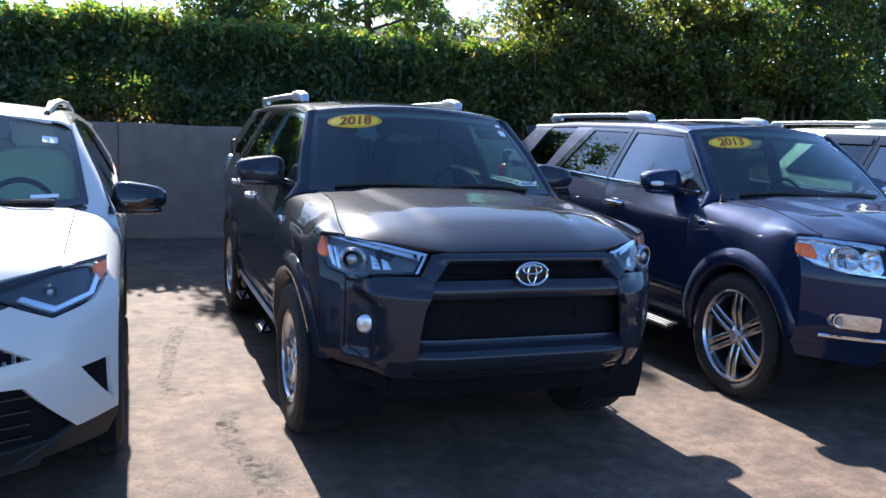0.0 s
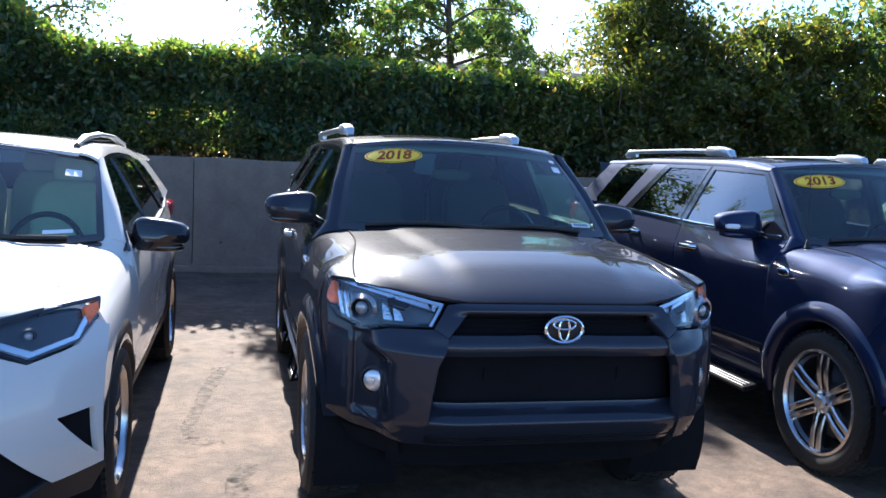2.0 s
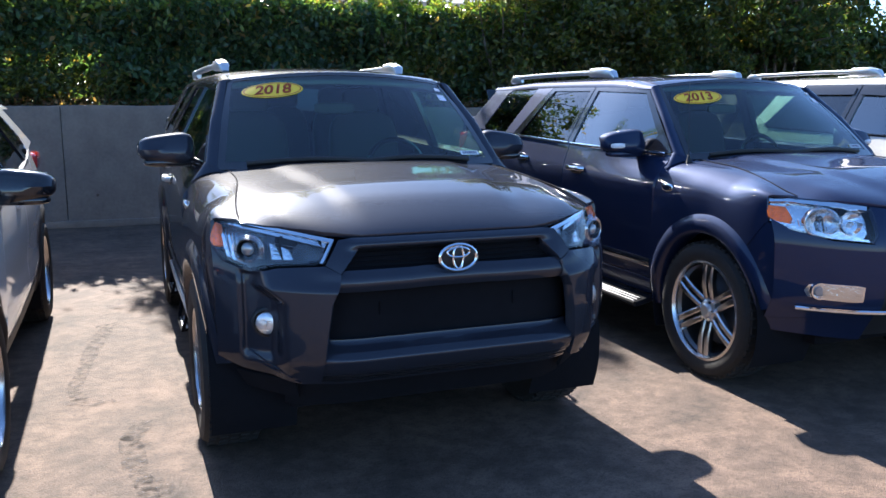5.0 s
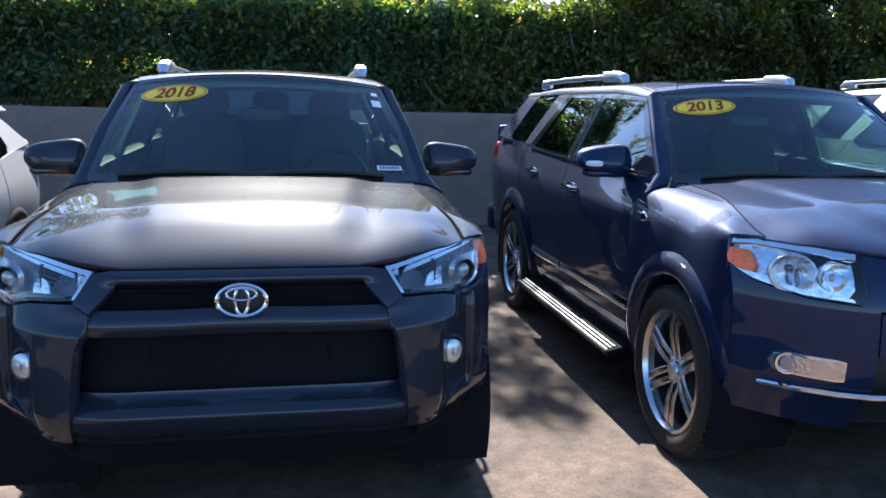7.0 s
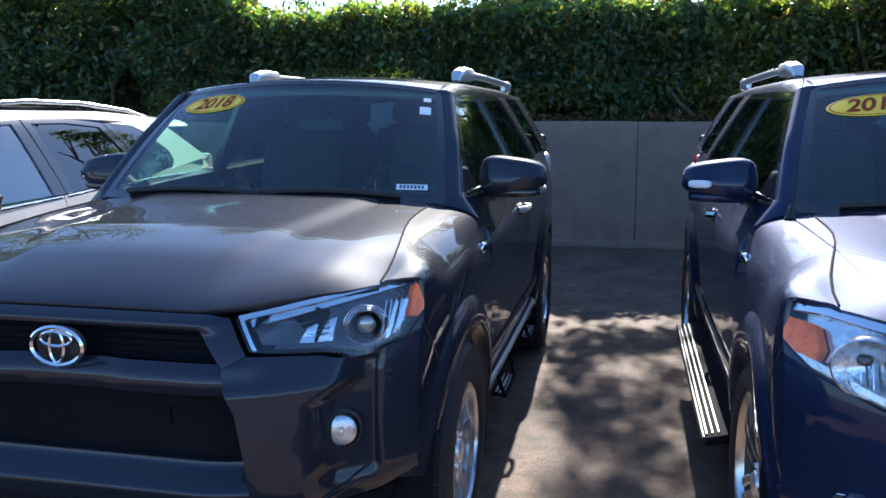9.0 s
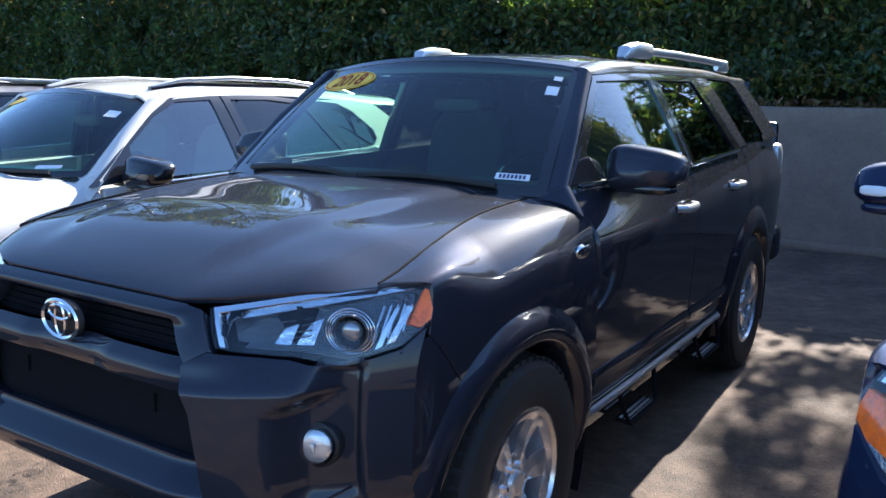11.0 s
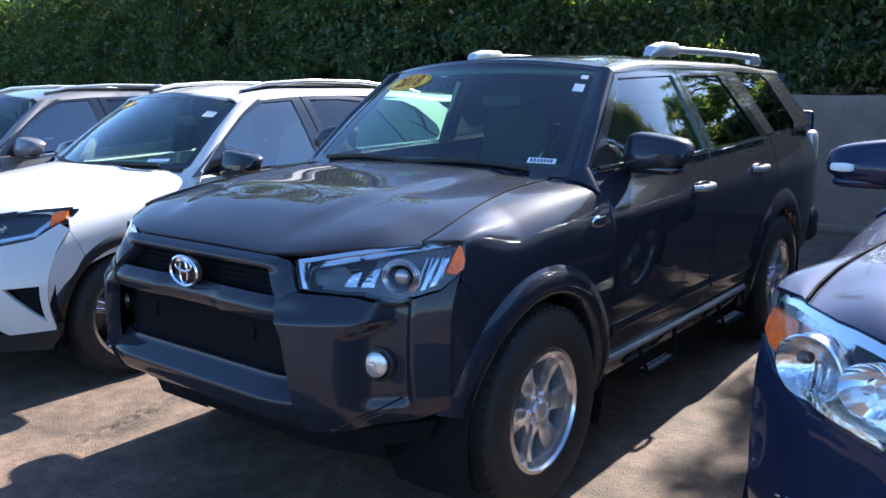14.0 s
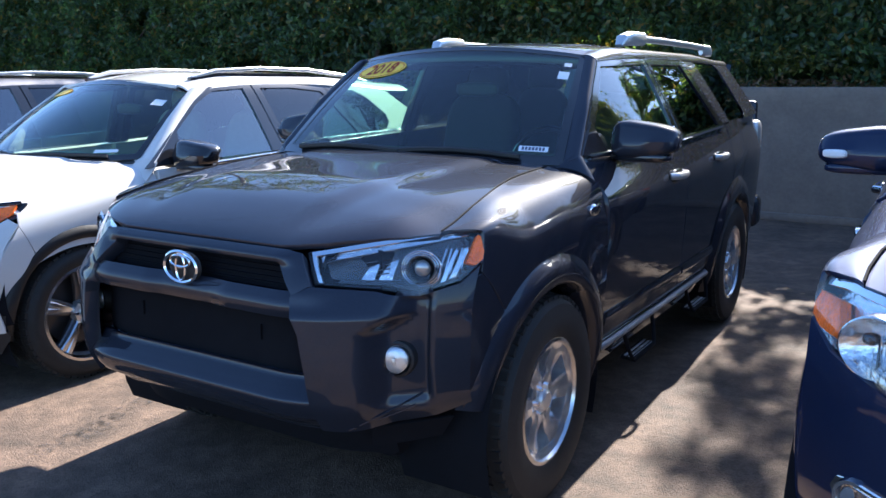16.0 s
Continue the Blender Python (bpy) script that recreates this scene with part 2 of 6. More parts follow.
LITTER = leaf_mat("dry_leaves", (0.1, 0.06, 0.035), (0.2, 0.13, 0.08))
PLASTER = mat("cream_plaster", (0.55, 0.45, 0.35), 0.9, vary=0.1)
ROOF_TILE = mat("blue_grey_roof", (0.2, 0.24, 0.3), 0.8, vary=0.15)


# ---- helpers for meshes ----
def thing(name, label, category, group="", m=None, kind=""):
    e = new(name)
    e.empty_display_size = 0.2
    if m is not None:
        e.matrix_world = m
    return tagged(e, label, category, group, kind)


def raw(name, verts, faces, material, parent=None, label="", normals=None, smooth=True):
    """Vertices and faces as one mesh object under a thing or a part."""
    me = bpy.data.meshes.new(name)
    me.from_pydata([tuple(v) for v in verts], [], faces)
    for mm in material if isinstance(material, (list, tuple)) else (material,):
        me.materials.append(mm)
    if smooth:
        me.polygons.foreach_set("use_smooth", [True] * len(me.polygons))
    if normals is not None:
        me.normals_split_custom_set_from_vertices([tuple(v) for v in normals])
    me.update()
    ob = new(name, me)
    if parent is not None:
        ob.parent = parent
    return tagged(ob, label)


def part(name, bm, material, parent=None, label="", sharp=35):
    me = bpy.data.meshes.new(name)
    bm.normal_update()
    for f in bm.faces:
        f.smooth = True
    for e in bm.edges:
        if len(e.link_faces) == 2 and e.calc_face_angle(0) > radians(sharp):
            e.smooth = False
    bm.to_mesh(me)
    bm.free()
    me.materials.append(material)
    ob = new(name, me)
    if parent is not None:
        ob.parent = parent
    return tagged(ob, label)


def box(sx, sy, sz, m=None, bevel=0.0, seg=2):
    bm = bmesh.new()
    bmesh.ops.create_cube(bm, size=1, matrix=(m or Matrix()) @ Matrix.Diagonal((sx, sy, sz, 1)))
    if bevel:
        bmesh.ops.bevel(bm, geom=bm.edges[:], offset=bevel, segments=seg, profile=0.5, affect="EDGES")
    return bm


def join(a, b):
    me = bpy.data.meshes.new("tmp")
    b.to_mesh(me)
    b.free()
    a.from_mesh(me)
    bpy.data.meshes.remove(me)
    return a


def lathe(profile, n=40, axis="x"):
    """Turns (radius, along) round an axis."""
    bm = bmesh.new()
    rings = []
    for r, a in profile:
        ring = []
        for k in range(n):
            t = 2 * math.pi * k / n
            p = (a, r * math.cos(t), r * math.sin(t)) if axis == "x" else (r * math.cos(t), r * math.sin(t), a)
            if axis == "y":
                p = (r * math.cos(t), a, r * math.sin(t))
            ring.append(bm.verts.new(p))
        rings.append(ring)
    for a, b in zip(rings, rings[1:]):
        for k in range(n):
            bm.faces.new((a[k], a[(k + 1) % n], b[(k + 1) % n], b[k]))
    bmesh.ops.remove_doubles(bm, verts=bm.verts[:], dist=1e-5)
    bmesh.ops.recalc_face_normals(bm, faces=bm.faces[:])
    return bm


def tube(points, rx, rz=None, n=10, up=(0, 0, 1), power=2.0):
    """A rounded bar swept along points; radii may be lists."""
    pts = [Vector(p) for p in points]
    rx = rx if isinstance(rx, (list, tuple)) else [rx] * len(pts)
    rz = rx if rz is None else rz if isinstance(rz, (list, tuple)) else [rz] * len(pts)
    bm, rings = bmesh.new(), []
    for i, p in enumerate(pts):
        d = (pts[min(i + 1, len(pts) - 1)] - pts[max(i - 1, 0)]).normalized()
        s = d.cross(Vector(up)).normalized()
        u = s.cross(d)
        ring = []
        for k in range(n):
            t = 2 * math.pi * (k + 0.5) / n
            c, q = math.cos(t), math.sin(t)
            c, q = math.copysign(abs(c) ** (2 / power), c), math.copysign(abs(q) ** (2 / power), q)
            ring.append(bm.verts.new(p + s * rx[i] * c + u * rz[i] * q))
        rings.append(ring)
    for a, b in zip(rings, rings[1:]):
        for k in range(n):
            bm.faces.new((a[k], a[(k + 1) % n], b[(k + 1) % n], b[k]))
    bm.faces.new(rings[0][::-1])
    bm.faces.new(rings[-1])
    bmesh.ops.recalc_face_normals(bm, faces=bm.faces[:])
    return bm


def blob(radii, e1=0.7, e2=0.7, m=None, nu=24, nv=14, shape=None):
    """A superellipsoid; shape(p) may bend its points."""
    bm, rings = bmesh.new(), []
    pw = lambda v, e: math.copysign(abs(v) ** e, v)
    for j in range(nv + 1):
        f = -math.pi / 2 + math.pi * j / nv
        ring = []
        for k in range(nu):
            t = 2 * math.pi * k / nu
            p = Vector((radii[0] * pw(math.cos(f), e1) * pw(math.cos(t), e2), radii[1] * pw(math.cos(f), e1) * pw(math.sin(t), e2), radii[2] * pw(math.sin(f), e1)))
            if shape:
                p = Vector(shape(p))
            ring.append(bm.verts.new((m or Matrix()) @ p))
        rings.append(ring)
    for a, b in zip(rings, rings[1:]):
        for k in range(nu):
            bm.faces.new((a[k], a[(k + 1) % nu], b[(k + 1) % nu], b[k]))
    bmesh.ops.remove_doubles(bm, verts=bm.verts[:], dist=1e-4)
    bmesh.ops.recalc_face_normals(bm, faces=bm.faces[:])
    return bm


def lerp_table(table, t):
    """Smooth interpolation in rows of (t, value)."""
    if t <= table[0][0]:
        return table[0][1]
    for (a, va), (b, vb) in zip(table, table[1:]):
        if t <= b:
            i = table.index((a, va))
            ma = (vb - table[max(i - 1, 0)][1]) / (b - table[max(i - 1, 0)][0]) if i else (vb - va) / (b - a)
            nxt = table[min(i + 2, len(table) - 1)]
            mb = (nxt[1] - va) / (nxt[0] - a)
            h = b - a
            s = (t - a) / h
            return (2 * s**3 - 3 * s**2 + 1) * va + (s**3 - 2 * s**2 + s) * h * ma + (3 * s**2 - 2 * s**3) * vb + (s**3 - s**2) * h * mb
    return table[-1][1]


def clip_cell(poly, lo, hi, axis):
    for bound, sign in ((lo, 1), (hi, -1)):
        out = []
        for i, p in enumerate(poly):
            q = poly[i - 1]
            a, b = (q[axis] - bound) * sign, (p[axis] - bound) * sign
            if (a >= 0) != (b >= 0):
                t = a / (a - b)
                out.append((q[0] + (p[0] - q[0]) * t, q[1] + (p[1] - q[1]) * t))
            if b >= 0:
                out.append(p)
        poly = out
        if len(poly) < 3:
            return []
    return poly


def panel(name, poly, surf, material, parent, out, step=0.05, depth=0.014, label="", rim=True):
    """A sheet with the outline poly in (u, v), laid on surf(u, v), with turned-in edges."""
    us, vs = [p[0] for p in poly], [p[1] for p in poly]
    out = Vector(out)
    keys, verts, norms, faces = {}, [], [], []

    def at(u, v):
        k = (round(u * 5000), round(v * 5000))
        if k not in keys:
            e = 0.004
            n = (Vector(surf(u + e, v)) - Vector(surf(u - e, v))).cross(Vector(surf(u, v + e)) - Vector(surf(u, v - e)))
            n = n.normalized() if n.length > 1e-12 else out.copy()
            if n.dot(out) < 0:
                n = -n
            keys[k] = len(verts)
            verts.append(Vector(surf(u, v)))
            norms.append(n)
        return keys[k]

    nu = math.ceil((max(us) - min(us)) / step)
    nv = math.ceil((max(vs) - min(vs)) / step)
    du, dv = (max(us) - min(us)) / nu, (max(vs) - min(vs)) / nv
    for i in range(nu):
        strip = clip_cell(poly, min(us) + i * du, min(us) + (i + 1) * du, 0)
        if not strip:
            continue
        for j in range(nv):
            c = clip_cell(strip, min(vs) + j * dv, min(vs) + (j + 1) * dv, 1)
            ids = []
            for u, v in c:
                k = at(u, v)
                if k not in ids:
                    ids.append(k)
            if len(ids) < 3:
                continue
            area = Vector()
            for k in range(1, len(ids) - 1):
                area += (verts[ids[k]] - verts[ids[0]]).cross(verts[ids[k + 1]] - verts[ids[0]])
            if area.length < 1e-9:
                continue
            faces.append(ids if area.dot(norms[ids[0]]) > 0 else ids[::-1])
    if rim:
        count = {}
        for f in faces:
            for a, b in zip(f, f[1:] + f[:1]):
                count[(a, b)] = count.get((a, b), 0) + 1
        for a, b in [e for e in count if (e[1], e[0]) not in count]:
            d = (verts[b] - verts[a]).cross(norms[a])
            d = d.normalized() if d.length > 1e-9 else norms[a]
            k = len(verts)
            verts.extend((verts[a].copy(), verts[b].copy(), verts[b] - norms[b] * depth, verts[a] - norms[a] * depth))
            norms.extend((((d + norms[a] * 0.8).normalized()), ((d + norms[b] * 0.8).normalized()), d, d))
            faces.append((k + 1, k, k + 3, k + 2))
    return raw(name, verts, faces, material, parent, label, norms)


def smooth(a, b, x):
    t = min(max((x - a) / (b - a), 0), 1)
    return t * t * (3 - 2 * t)


def arc(cy, cz, r, a0, a1, n=16):
    return [(cy + r * math.cos(radians(a0 + (a1 - a0) * k / n)), cz + r * math.sin(radians(a0 + (a1 - a0) * k / n))) for k in range(n + 1)]


# ---- ground, wall, terrace ----
WALL_Y, WALL_TOP = 7.2, 1.47
bm = bmesh.new()
bmesh.ops.create_grid(bm, x_segments=60, y_segments=60, size=300)
ground = part("ground", bm, ASPHALT)
tagged(ground, "worn sunlit asphalt of a parking lot with scuffs", "ground", kind="structure")

wall = thing("wall_north", "long low plastered retaining wall below a hedge", "wall", kind="structure")
x = -35.32
rng = random.Random(4)
while x < 30:
    w = 3.35
    bm = box(w - 0.007, 0.3, WALL_TOP + 0.3, pose(x + w / 2, WALL_Y + 0.15, WALL_TOP / 2 - 0.15), 0.008)
    bmesh.ops.subdivide_edges(bm, edges=[e for e in bm.edges if e.calc_length() > 1], cuts=14, use_grid_fill=True)
    for v in bm.verts:
        v.co.y += 0.012 * noise.noise(v.co * 0.9)
        if v.co.z > WALL_TOP - 0.05:
            v.co.z += 0.02 * noise.noise(v.co * 1.3)
    part("wall_panel", bm, CONCRETE, wall)
    x += w
part("footing", box(66, 0.06, 0.09, pose(-3, WALL_Y - 0.03, 0.04), 0.015), CONCRETE, wall)
bm = bmesh.new()
bmesh.ops.create_grid(bm, x_segments=140, y_segments=40, size=1)
for v in bm.verts:
    v.co = Vector((v.co.x * 36 - 3, WALL_Y + 0.3 + (v.co.y + 1) * 10, WALL_TOP - 0.06))
    v.co.z += 0.06 * noise.noise(v.co * 0.9) + 0.05 * smooth(0, 1.2, v.co.y - WALL_Y - 0.3)
terrace = part("terrace", bm, SOIL)
tagged(terrace, "raised planting bed of brown soil with leaf litter", "planting bed", kind="structure")
part("terrace_block", box(72, 19, WALL_TOP - 0.2, pose(-3, WALL_Y + 10.0, WALL_TOP / 2 - 0.15)), SOIL, terrace)



def ribbon(name, line, w, seed):
    """A ragged scuff on the ground."""
    r = random.Random(seed)
    vs, fs = [], []
    for k, (x, y) in enumerate(line):
        a, b = Vector(line[max(k - 1, 0)]), Vector(line[min(k + 1, len(line) - 1)])
        d = (b - a).normalized()
        q = w * (0.6 + 0.5 * r.random())
        vs += [(x - d.y * q, y + d.x * q, 0.004), (x + d.y * q, y - d.x * q, 0.004)]
        if k:
            fs.append((2 * k - 2, 2 * k - 1, 2 * k + 1, 2 * k))
    ob = raw(name, vs, fs, STAIN)
    return tagged(ob, "dark tyre scuff on the asphalt", "stain", kind="structure")


ribbon("scuff", [(-1.32, 2.25), (-1.36, 2.05), (-1.42, 1.65), (-1.45, 1.3), (-1.49, 0.95), (-1.45, 0.75)], 0.05, 1)
ribbon("scuff", [(-1.5, 0.74), (-1.42, 0.69), (-1.34, 0.66), (-1.28, 0.68)], 0.05, 2)
ribbon("scuff", [(-1.28, 2.27), (-1.35, 2.25), (-1.41, 2.24)], 0.04, 6)
ribbon("scuff", [(-1.15, 0.34), (-1.17, 0.24), (-1.22, 0.12), (-1.21, 0.0), (-1.2, -0.18), (-1.175, -0.35), (-1.14, -0.58), (-1.1, -0.8)], 0.06, 3)
ribbon("scuff", [(-1.26, 0.14), (-1.2, 0.1), (-1.15, 0.02)], 0.06, 4)
ribbon("scuff", [(-1.18, -0.34), (-1.12, -0.42), (-1.06, -0.6)], 0.06, 5)

# ---- planting ----
def leaves(name, pts, size, material, parent=None, label="", seed=1, flat=0.0, aspect=0.5):
    """Many small folded leaves at the given places, as one mesh."""
    r = np.random.RandomState(seed)
    n = len(pts)
    pts = np.asarray(pts, float)
    d = r.normal(size=(n, 3))
    d[:, 2] = d[:, 2] * (1 - flat) - 0.25
    d /= np.linalg.norm(d, axis=1)[:, None]
    up = r.normal(size=(n, 3)) + [0, 0, 0.9]
    s = np.cross(d, up)
    s /= np.linalg.norm(s, axis=1)[:, None] + 1e-9
    nn = np.cross(s, d)
    ln = size * (0.6 + 0.8 * r.rand(n))[:, None]
    w = ln * aspect
    fold = nn * ln * 0.12
    v = np.stack([pts, pts + d * ln * 0.5 + s * w * 0.5 + fold, pts + d * ln - nn * ln * 0.1, pts + d * ln * 0.5 - s * w * 0.5 + fold], 1).reshape(-1, 3)
    k = np.arange(n)[:, None] * 4
    tri = np.concatenate([k + [0, 1, 2], k + [0, 2, 3]], 1).reshape(-1, 3)
    me = bpy.data.meshes.new(name)
    me.vertices.add(len(v))
    me.vertices.foreach_set("co", v.ravel())
    me.loops.add(tri.size)
    me.loops.foreach_set("vertex_index", tri.ravel())
    me.polygons.add(len(tri))
    me.polygons.foreach_set("loop_start", np.arange(len(tri)) * 3)
    me.polygons.foreach_set("loop_total", np.full(len(tri), 3))
    me.materials.append(material)
    me.update()
    me.validate()
    ob = new(name, me)
    if parent is not None:
        ob.parent = parent
    return tagged(ob, label)


def hedge_top(x):
    """Height of the clipped top along the wall."""
    base = 2.8 + 0.1 * noise.noise(Vector((x * 0.8, 3, 0))) + 0.08 * noise.noise(Vector((x * 2.6, 9, 0)))
    return base + 0.9 * smooth(-3.0, -5.5, x) + 0.7 * smooth(-9.0, -14.0, x) if x < -3 else base


def hedge_run(x0, x1, n, seed, depth=(7.75, 8.75)):
    r = np.random.RandomState(seed)
    pts = []
    while len(pts) < n:
        x = x0 + (x1 - x0) * r.rand()
        top = hedge_top(x)
        z = 1.5 + (top - 1.5) * r.rand() ** 0.92
        y = depth[0] + (depth[1] - depth[0]) * r.rand()
        c = noise.noise(Vector((x * 1.1, y * 1.1, z * 1.3)))
        low = smooth(2.15, 1.6, z)
        if c < -0.42 + 0.3 * low + 0.2 * (r.rand() - 0.5):
            continue
        if -2.75 < x < -1.25 and abs(z - 1.72 - 0.73 * (y - 7.6)) < 0.2 and r.rand() < 0.85:
            continue
        face = 0.3 * noise.noise(Vector((x * 1.3, z * 1.6, 5))) + 0.12 * noise.noise(Vector((x * 3.7, z * 4.0, 8)))
        pts.append((x, y + face, z + (0.1 * r.rand() ** 3 if z > top - 0.15 else 0)))
    return np.array(pts)


hedge = thing("hedge", "tall clipped dark green hedge above the wall", "hedge", kind="stuff")
deep = hedge_run(-32.0, 14.0, 22000, 27, (8.5, 9.3)) * [1, 1, 0.88]
open_gap = (deep[:, 0] > -2.8) & (deep[:, 0] < -1.2) & (np.abs(deep[:, 2] - 1.78 - 0.73 * (deep[:, 1] - 7.6)) < 0.28)
leaves("foliage", deep[~open_gap], 0.34, HEDGE_LEAF, hedge, seed=28)
leaves("foliage", hedge_run(-4.2, 3.4, 68000, 2), 0.098, HEDGE_LEAF, hedge, seed=3)
leaves("foliage", hedge_run(-16.0, -4.0, 70000, 5, (7.6, 9.0)), 0.1, HEDGE_LEAF, hedge, seed=6)
leaves("foliage", hedge_run(3.0, 14.0, 30000, 7), 0.105, HEDGE_LEAF, hedge, seed=8)
leaves("foliage", hedge_run(-32.0, -15.5, 44000, 15, (7.6, 9.2)), 0.115, HEDGE_LEAF, hedge, seed=16)
leaves("foliage", hedge_run(-32.0, 14.0, 60000, 17, (8.8, 9.7)) * [1, 1, 0.93], 0.15, HEDGE_LEAF, hedge, seed=18)
# brighter leaves along the top edge paint in its sunlit fringe
r = np.random.RandomState(71)
tips = []
for k in range(26000):
    x, f = -17 + 24 * r.rand(), r.rand() ** 1.6
    c = noise.noise(Vector((x * 2.1, 4, 0))) + 0.6 * noise.noise(Vector((x * 5.3, 2, 0)))
    if c > -0.5 + r.rand() * 0.5:
        tips.append((x, 7.65 + 1.2 * r.rand(), hedge_top(x) + 0.12 + 0.12 * c - f * 0.42))
leaves("young_leaves", tips, 0.105, HEDGE_LIT_TOP, hedge, "yellow-green leaves coloured as the sunlit hedge top", seed=72)
for k in range(26):
    x = -15.5 + k * 1.03 + 0.3 * math.sin(k * 7.1)
    p = [(x, 8.2, WALL_TOP - 0.1), (x + 0.06 * math.sin(k), 8.25, 1.9), (x + 0.2 * math.sin(k * 3), 8.2, 2.4), (x + 0.3 * math.sin(k * 5), 8.3, 2.85)]
    part("stem", tube(p, [0.035, 0.03, 0.022, 0.01], n=6), BARK, hedge)

low = thing("ground_cover", "low yellow-green shrubs with dry leaves at the hedge foot", "shrubs", kind="stuff")
for cx, w, n in ((-2.35, 0.42, 750), (-1.75, 0.32, 480), (-1.3, 0.25, 300), (-4.6, 0.3, 260), (-3.6, 0.3, 160), (0.4, 0.6, 350)):
    r = np.random.RandomState(int(cx * 10) + 90)
    q = r.normal(size=(n, 3)) * [w * 0.5, 0.1, 0.085] + [cx, 7.58, 1.76]
    q[:, 2] = np.maximum(q[:, 2], 1.46)
    leaves("foliage", q, 0.07, BUSH_LEAF, low, seed=int(n))
q = np.random.RandomState(9).rand(5000, 3) * [20, 0.7, 0.12] + [-13, 7.4, 1.44]
leaves("dry_leaves", q, 0.06, LITTER, low, "brown fallen leaves", 11)


def branchy(name, label, x, y, height, crown, leaf, n, size, seed, lean=0.0, feather=False, spread=(1.2, 1.0, 0.9), base=WALL_TOP - 0.1, limbs=9, trunk=0.09, sprays=(), upto=1.0):
    """A tree: tapered trunk, bending limbs and clumps of leaves along the twigs."""
    r = random.Random(seed)
    t = thing(name, label, "tree")
    t.matrix_world = pose(x, y, base)
    h = height - base
    line = [(lean * s * s * h + 0.08 * math.sin(5 * s + seed), 0.06 * math.sin(4 * s + 2 * seed), s * h) for s in (0, 0.15, 0.3, 0.45, 0.6, 0.75, 0.9, 1)]
    part("trunk", tube(line, [trunk * (1 - 0.85 * k / 7) for k in range(8)], n=8), BARK, t)
    pts = []
    for b in range(limbs):
        s = crown + (upto - crown) * (b + 0.5) / limbs * 0.95
        k = min(int(s * 7), 6)
        o = Vector(line[k]).lerp(Vector(line[k + 1]), s * 7 - k)
        a = b * 2.4 + r.random()
        far = (1 - 0.5 * s) * r.uniform(0.8, 1.2)
        end = o + Vector((math.cos(a) * spread[0] * far, math.sin(a) * spread[1] * far, spread[2] * far * r.uniform(0.25, 0.8)))
        mid = (o + end) / 2 + Vector((0, 0, 0.18 * far))
        tip = end + Vector((math.cos(a) * 0.25, math.sin(a) * 0.25, -0.12 if feather else 0.06))
        part("limb", tube([o, mid, end, tip], [trunk * 0.35, trunk * 0.24, trunk * 0.13, 0.004], n=6), BARK, t)
        for w in range(7 if feather else 9):
            u = r.uniform(0.3, 1)
            c = (mid.lerp(end, u) if u > 0.4 else o.lerp(mid, 0.5 + u)) + Vector((r.gauss(0, 0.28), r.gauss(0, 0.28), r.gauss(0, 0.2)))
            if feather:
                d = Vector((r.gauss(0, 1), r.gauss(0, 1), r.uniform(-0.5, 0.2))).normalized()
                for q in range(int(n / limbs / 7)):
                    f = r.random()
                    pts.append(c + d * f * 0.75 + Vector((0, 0, -0.22 * f * f)) + Vector((r.gauss(0, 0.05), r.gauss(0, 0.05), r.gauss(0, 0.03))))
            else:
                g = r.uniform(0.13, 0.26)
                for q in range(int(n / limbs / 9)):
                    pts.append(c + Vector((r.gauss(0, g), r.gauss(0, g), r.gauss(0, g * 0.75))))
    for sx, sy, sz, w in sprays:
        c = Vector((sx - x, sy - y, sz - base))
        k = min(max(int(c.z / h * 7) - 1, 1), 6)
        o = Vector(line[k])
        part("limb", tube([o, o.lerp(c, 0.5) + Vector((0, 0, 0.1)), c], [trunk * 0.25, trunk * 0.15, 0.004], n=5), BARK, t)
        for q in range(int(620 * w)):
            f = r.uniform(-1, 1)
            pts.append(c + Vector((w * f + r.gauss(0, 0.03), r.gauss(0, 0.1), r.gauss(0, 0.05) - 0.06 * f * f)))
    leaves("crown", pts, size, leaf, t, seed=seed, aspect=0.24 if feather else 0.5)
    return t


def sprays_over(spots, y):
    """Sprays of leaves at y that shade the given spots of ground: rows of x, y, half width."""
    slope = math.tan(SUN_ELEVATION)
    return [(gx + math.tan(SUN_TURN) * (y - gy), y, slope * (y - gy), w) for gx, gy, w in spots]


branchy("tree", "slender dark leafy tree rising behind the hedge", -0.1, 9.6, 5.6, 0.24, TREE_LEAF, 9000, 0.1, 3, 0.01, spread=(0.5, 0.6, 0.6), limbs=16, upto=0.7, sprays=sprays_over([(-0.94, 2.74, 0.2), (-0.8, 2.5, 0.15), (-0.86, 2.15, 0.12), (-1.0, 3.0, 0.12)], 9.6))
